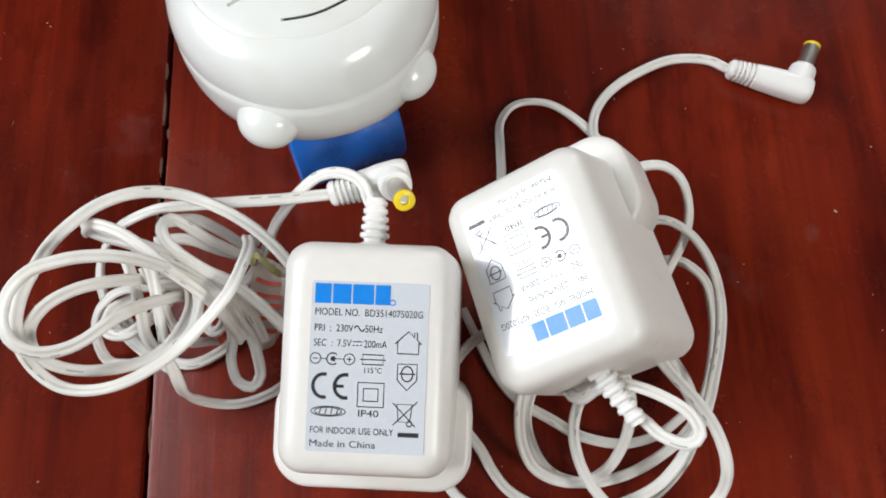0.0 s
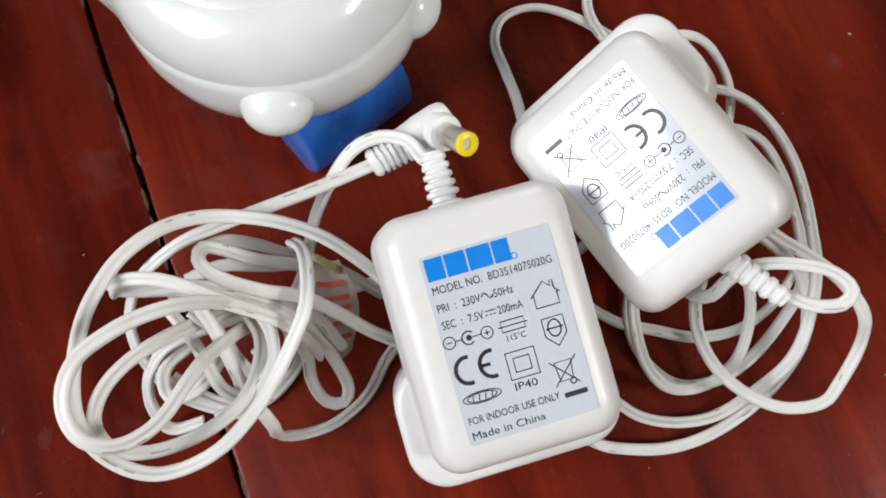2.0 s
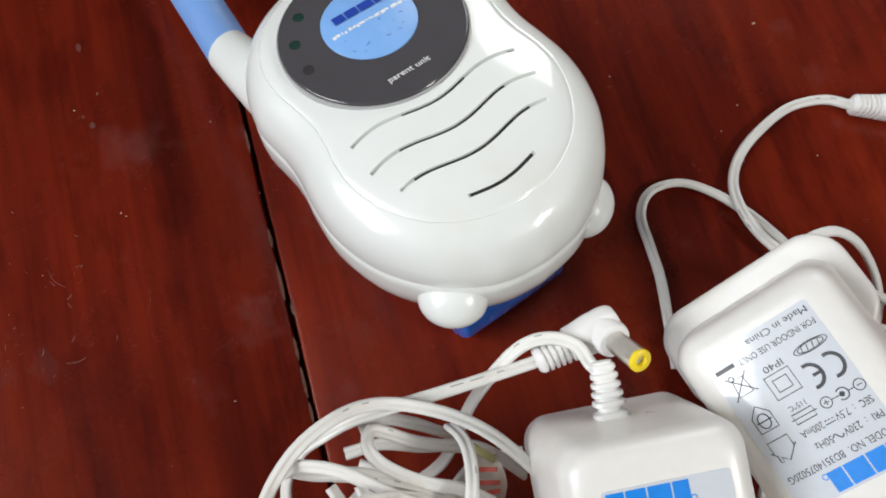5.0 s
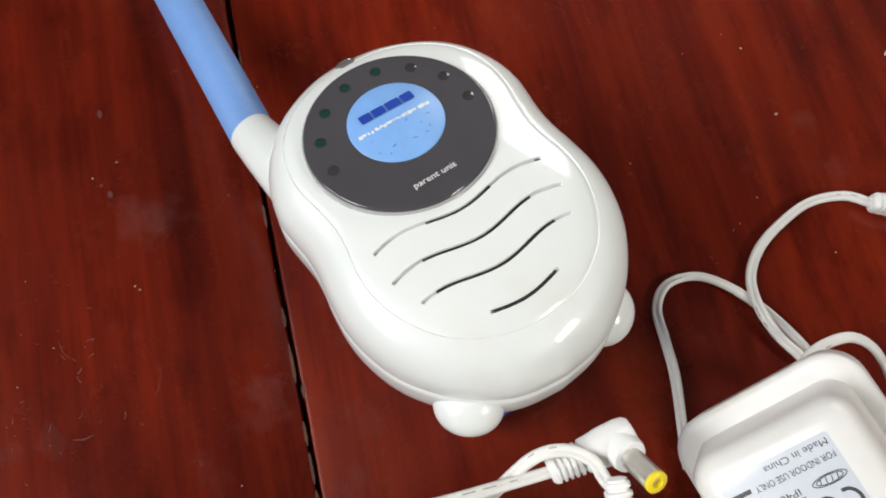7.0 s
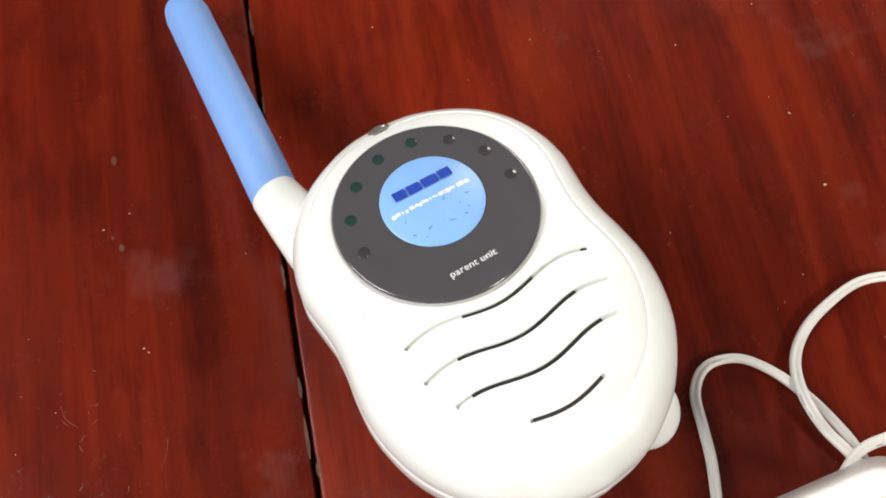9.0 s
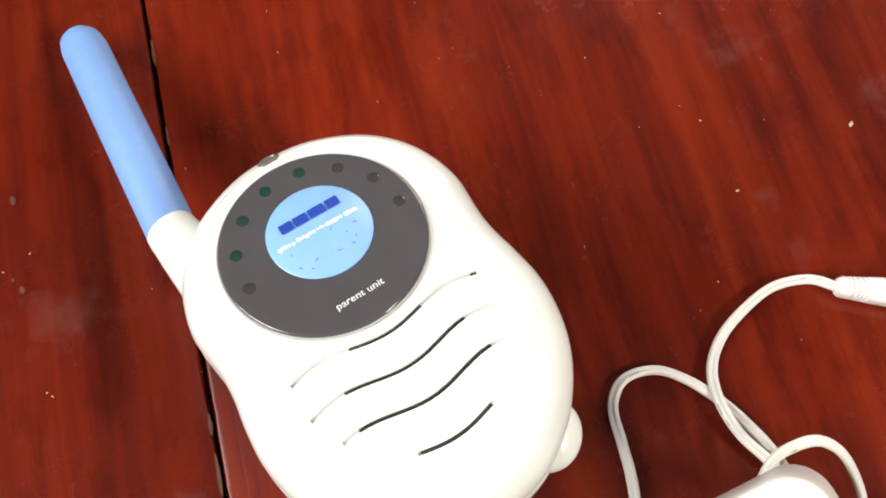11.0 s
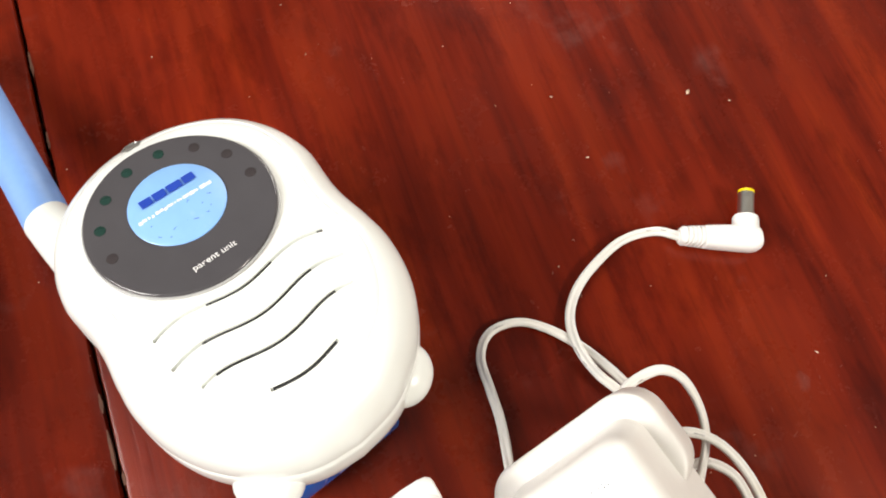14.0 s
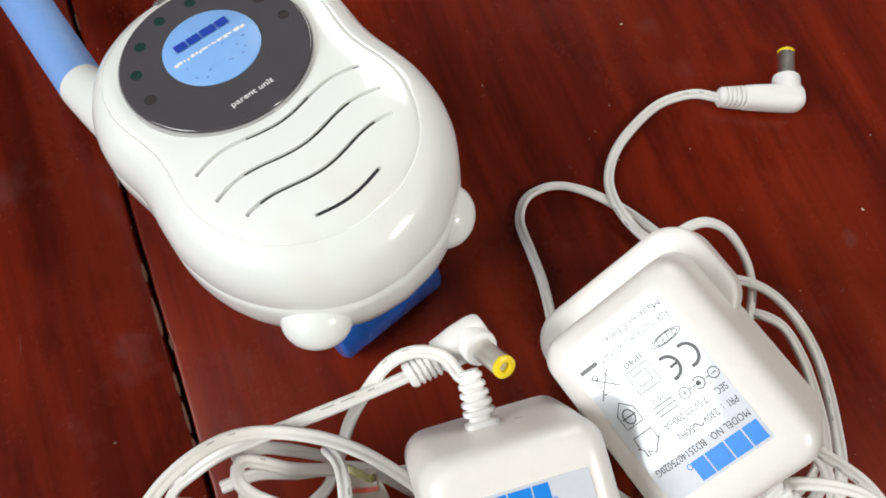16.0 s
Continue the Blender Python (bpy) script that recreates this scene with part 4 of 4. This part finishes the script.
COIL_TWO_BIG_LOOP = [(78.9, 110.1, 28.0), (84.1, 104.1, 33.0), (88.3, 98.8, 35.9), (94.2, 94.2, 35.0), (101.6, 88.9, 34.0), (108.1, 82.5, 33.0), (112.6, 74.3, 31.0), (115.0, 67.5, 22.0), (109.8, 58.6, 17.0), (106.0, 54.6, 14.0), (96.6, 54.6, 12.0), (86.7, 58.9, 14.0), (78.0, 66.0, 18.0), (73.1, 74.7, 22.0), (72.5, 82.5, 25.0), (75.2, 89.7, 26.0), (76.0, 98.6, 24.0), (73.7, 109.2, 20.0)]
COIL_TWO_LOW_ARC = [(31.3, 65.0, 3.0), (39.8, 57.2, 2.5), (47.4, 51.5, 2.5), (54.4, 49.2, 2.5), (65.6, 47.9, 2.5), (77.1, 49.5, 2.5), (89.8, 54.7, 3.0), (100.2, 62.4, 6.0), (104.7, 70.4, 13.0), (108.3, 78.1, 13.0), (108.9, 85.9, 14.0), (106.0, 93.0, 15.0), (99.4, 100.5, 15.0), (91.5, 108.0, 12.0)]
COIL_TWO_MID_LOOP = [(66.4, 99.6, 20.0), (59.6, 92.2, 21.9), (57.6, 85.4, 21.7), (57.6, 78.2, 19.9), (60.3, 70.3, 15.0), (65.3, 64.5, 11.0), (73.1, 62.6, 6.0), (81.3, 63.9, 6.0), (85.8, 68.4, 13.0), (87.8, 75.5, 19.0), (86.8, 82.8, 26.0), (84.3, 88.9, 30.0), (79.9, 97.2, 30.0), (76.1, 106.0, 26.0)]
COIL_TWO_CROSS = [(36.5, 107.1, 3.0), (44.4, 97.0, 2.5), (50.6, 89.5, 2.5), (58.6, 83.3, 2.5), (69.2, 79.8, 2.5), (79.6, 76.7, 3.0), (91.1, 77.1, 4.0), (100.0, 81.1, 6.0), (104.3, 86.4, 12.0), (107.6, 91.8, 13.0), (104.6, 98.2, 14.0), (97.2, 105.8, 14.0), (90.1, 111.3, 12.0)]
COIL_TWO_BOOT_LEAD = [(84.5, 79.1, 47.1), (89.6, 75.9, 48.4), (95.0, 75.1, 50.6), (97.1, 77.8, 52.6), (94.0, 82.2, 52.4), (86.8, 85.2, 50.9), (79.0, 86.4, 48.6), (73.0, 84.5, 45.5), (70.2, 81.9, 40.0), (67.7, 83.9, 34.5), (65.8, 91.4, 29.2), (66.9, 101.9, 24.0)]
COIL_TWO_CROSS_TWO = [(37.4, 89.8, 3.0), (41.2, 96.7, 4.0), (47.0, 102.1, 6.0), (56.6, 107.8, 6.0)]


def from_boot(m, end):
    return [tuple(1000 * v for v in m @ Vector(end))]


LEAD_ONE = [(-0.4, 123.9, 40.4), (-6.4, 121.5, 39.8)] + COIL_ONE_PLUG_LEAD[1:]
LEAD_TWO = [(112.6, 209.9, 4.5), (109.1, 210.2, 4.3)] + COIL_TWO_PLUG_LEAD[1:]
BOOT_ONE = from_boot(ONE, (-0.0026, 0.0390, -0.0257)) + COIL_ONE_BOOT_LEAD
BOOT_TWO = from_boot(TWO, (-0.0052, 0.0415, -0.0210)) + COIL_TWO_BOOT_LEAD
cord(one, [COIL_ONE_OUTER, COIL_ONE_LEFT_LOOP, COIL_ONE_INNER_LOOP, LEAD_ONE, BOOT_ONE, COIL_ONE_FOLD_A, COIL_ONE_FOLD_B, COIL_ONE_MID_LOOP, COIL_ONE_DROP_STRAND,
           COIL_ONE_SMALL_LOOP, COIL_ONE_CROSS, COIL_ONE_LOW_RING, COIL_ONE_SIDE_STRAND, COIL_ONE_LOW_CROSS, COIL_ONE_BUNDLE_A, COIL_ONE_BUNDLE_B, COIL_ONE_DOWN_A,
           COIL_ONE_DOWN_B, COIL_ONE_SHORT_RING, COIL_ONE_FAR_ARC, COIL_ONE_TUCK])
cord(two, [COIL_TWO_HOOK, LEAD_TWO, COIL_TWO_TABLE_LOOP, COIL_TWO_RIGHT_ARC, COIL_TWO_RIGHT_ARC_TWO, COIL_TWO_BIG_LOOP, COIL_TWO_LOW_ARC, COIL_TWO_MID_LOOP,
           COIL_TWO_CROSS, BOOT_TWO, COIL_TWO_CROSS_TWO])
boot(one, pose(-0.0026, 0.0290, -0.0257, -90, 0, 0) @ Matrix.Diagonal((1.2, 1.2, 1, 1)))
boot(two, along(Vector((-0.0018, 0.0280, -0.0165)), Vector((-0.0035, 0.0150, -0.0050))), 0.0165)
dc_plug(one, (-0.0064, 0.1215, 0.0398), (0.0093, 0.1288, 0.0425), (0.0152, 0.1189, 0.0546))
dc_plug(two, (0.1090, 0.2102, 0.0045), (0.1328, 0.2080, 0.0050), (0.1370, 0.2258, 0.0056))


# ---- tag and tie on the tangled cord ----
def bent_sheet(left, right, thick=0.0002, n=14):
    a, b = smooth_path(left, 0.002), smooth_path(right, 0.002)
    pick = lambda p, k: p[round(k * (len(p) - 1))]
    rows = []
    for i in range(n + 1):
        p, q = pick(a, i / n), pick(b, i / n)
        rows.append([p.lerp(q, j / 6) + Vector((0, 0, 0.0012 * math.sin(j * 1.1 + i * 0.5))) for j in range(7)])
    bm = bmesh.new()
    vs = [[bm.verts.new(p) for p in r] for r in rows]
    for i in range(n):
        for j in range(6):
            bm.faces.new((vs[i][j], vs[i][j + 1], vs[i + 1][j + 1], vs[i + 1][j]))
    bmesh.ops.solidify(bm, geom=bm.faces[:], thickness=thick)
    return bm, rows


inv_one = one.matrix_world.inverted()
sheet, rows = bent_sheet([(-0.0233, 0.1017, 0.030), (-0.0234, 0.0921, 0.022), (-0.0205, 0.0783, 0.012)], [(-0.0160, 0.1017, 0.030), (-0.0122, 0.0921, 0.022), (-0.0150, 0.0821, 0.012)])
sheet.transform(inv_one)
tag = part("paper_tag", sheet, PAPER, one, "crumpled pale paper tag with faded red print")
for k in range(1, 6):
    p = [rows[2 * k + 1][j] + Vector((0.0, -0.0003, 0.0005)) for j in range(1, 6)]
    bar = sweep(p, [(0.0006, 0.0001), (-0.0006, 0.0001), (-0.0006, -0.0001), (0.0006, -0.0001)])
    bar.transform(inv_one)
    part("red_print", bar, RED, tag, m=Matrix.Identity(4))
tie = sweep(smooth_path([(-0.0235, 0.1003, 0.0300), (-0.0222, 0.1018, 0.0345), (-0.0195, 0.1003, 0.0350), (-0.0170, 0.0990, 0.0330), (-0.0160, 0.0995, 0.0280)], 0.0006), [(0.0009, 0.0003), (-0.0009, 0.0003), (-0.0009, -0.0003), (0.0009, -0.0003)])
tie.transform(inv_one)
part("twist_tie", tie, TIE, one, "olive twist tie")

# ---- specks on the table ----
rng = random.Random(11)
dust = bmesh.new()
SPOTS = [(0.1263, 0.2694, 0.0011), (0.1425, 0.2657, 0.0005), (0.0830, 0.2430, 0.0006), (0.0730, 0.2680, 0.0005), (0.1519, 0.1680, 0.0006)]
SPOTS += [(rng.uniform(-0.2, 0.22), rng.uniform(0.0, 0.34), rng.choice((0.00018, 0.00022, 0.0003))) for k in range(110)]
for sx, sy, r in SPOTS:
    made = bmesh.ops.create_icosphere(dust, subdivisions=1, radius=r)
    turn = rng.uniform(0, math.pi)
    for v in made["verts"]:
        c = v.co.copy()
        v.co = Vector((sx + 1.3 * c.x * math.cos(turn) - 0.7 * c.y * math.sin(turn), sy + 1.3 * c.x * math.sin(turn) + 0.7 * c.y * math.cos(turn), r * 0.35 + 0.4 * c.z))
specks = new("dust_specks", mesh_of(dust, "dust_specks"))
specks.data.materials.append(CRUMB)
tagged(specks, "pale crumbs and dust specks on the varnished table", "dust", kind="stuff")
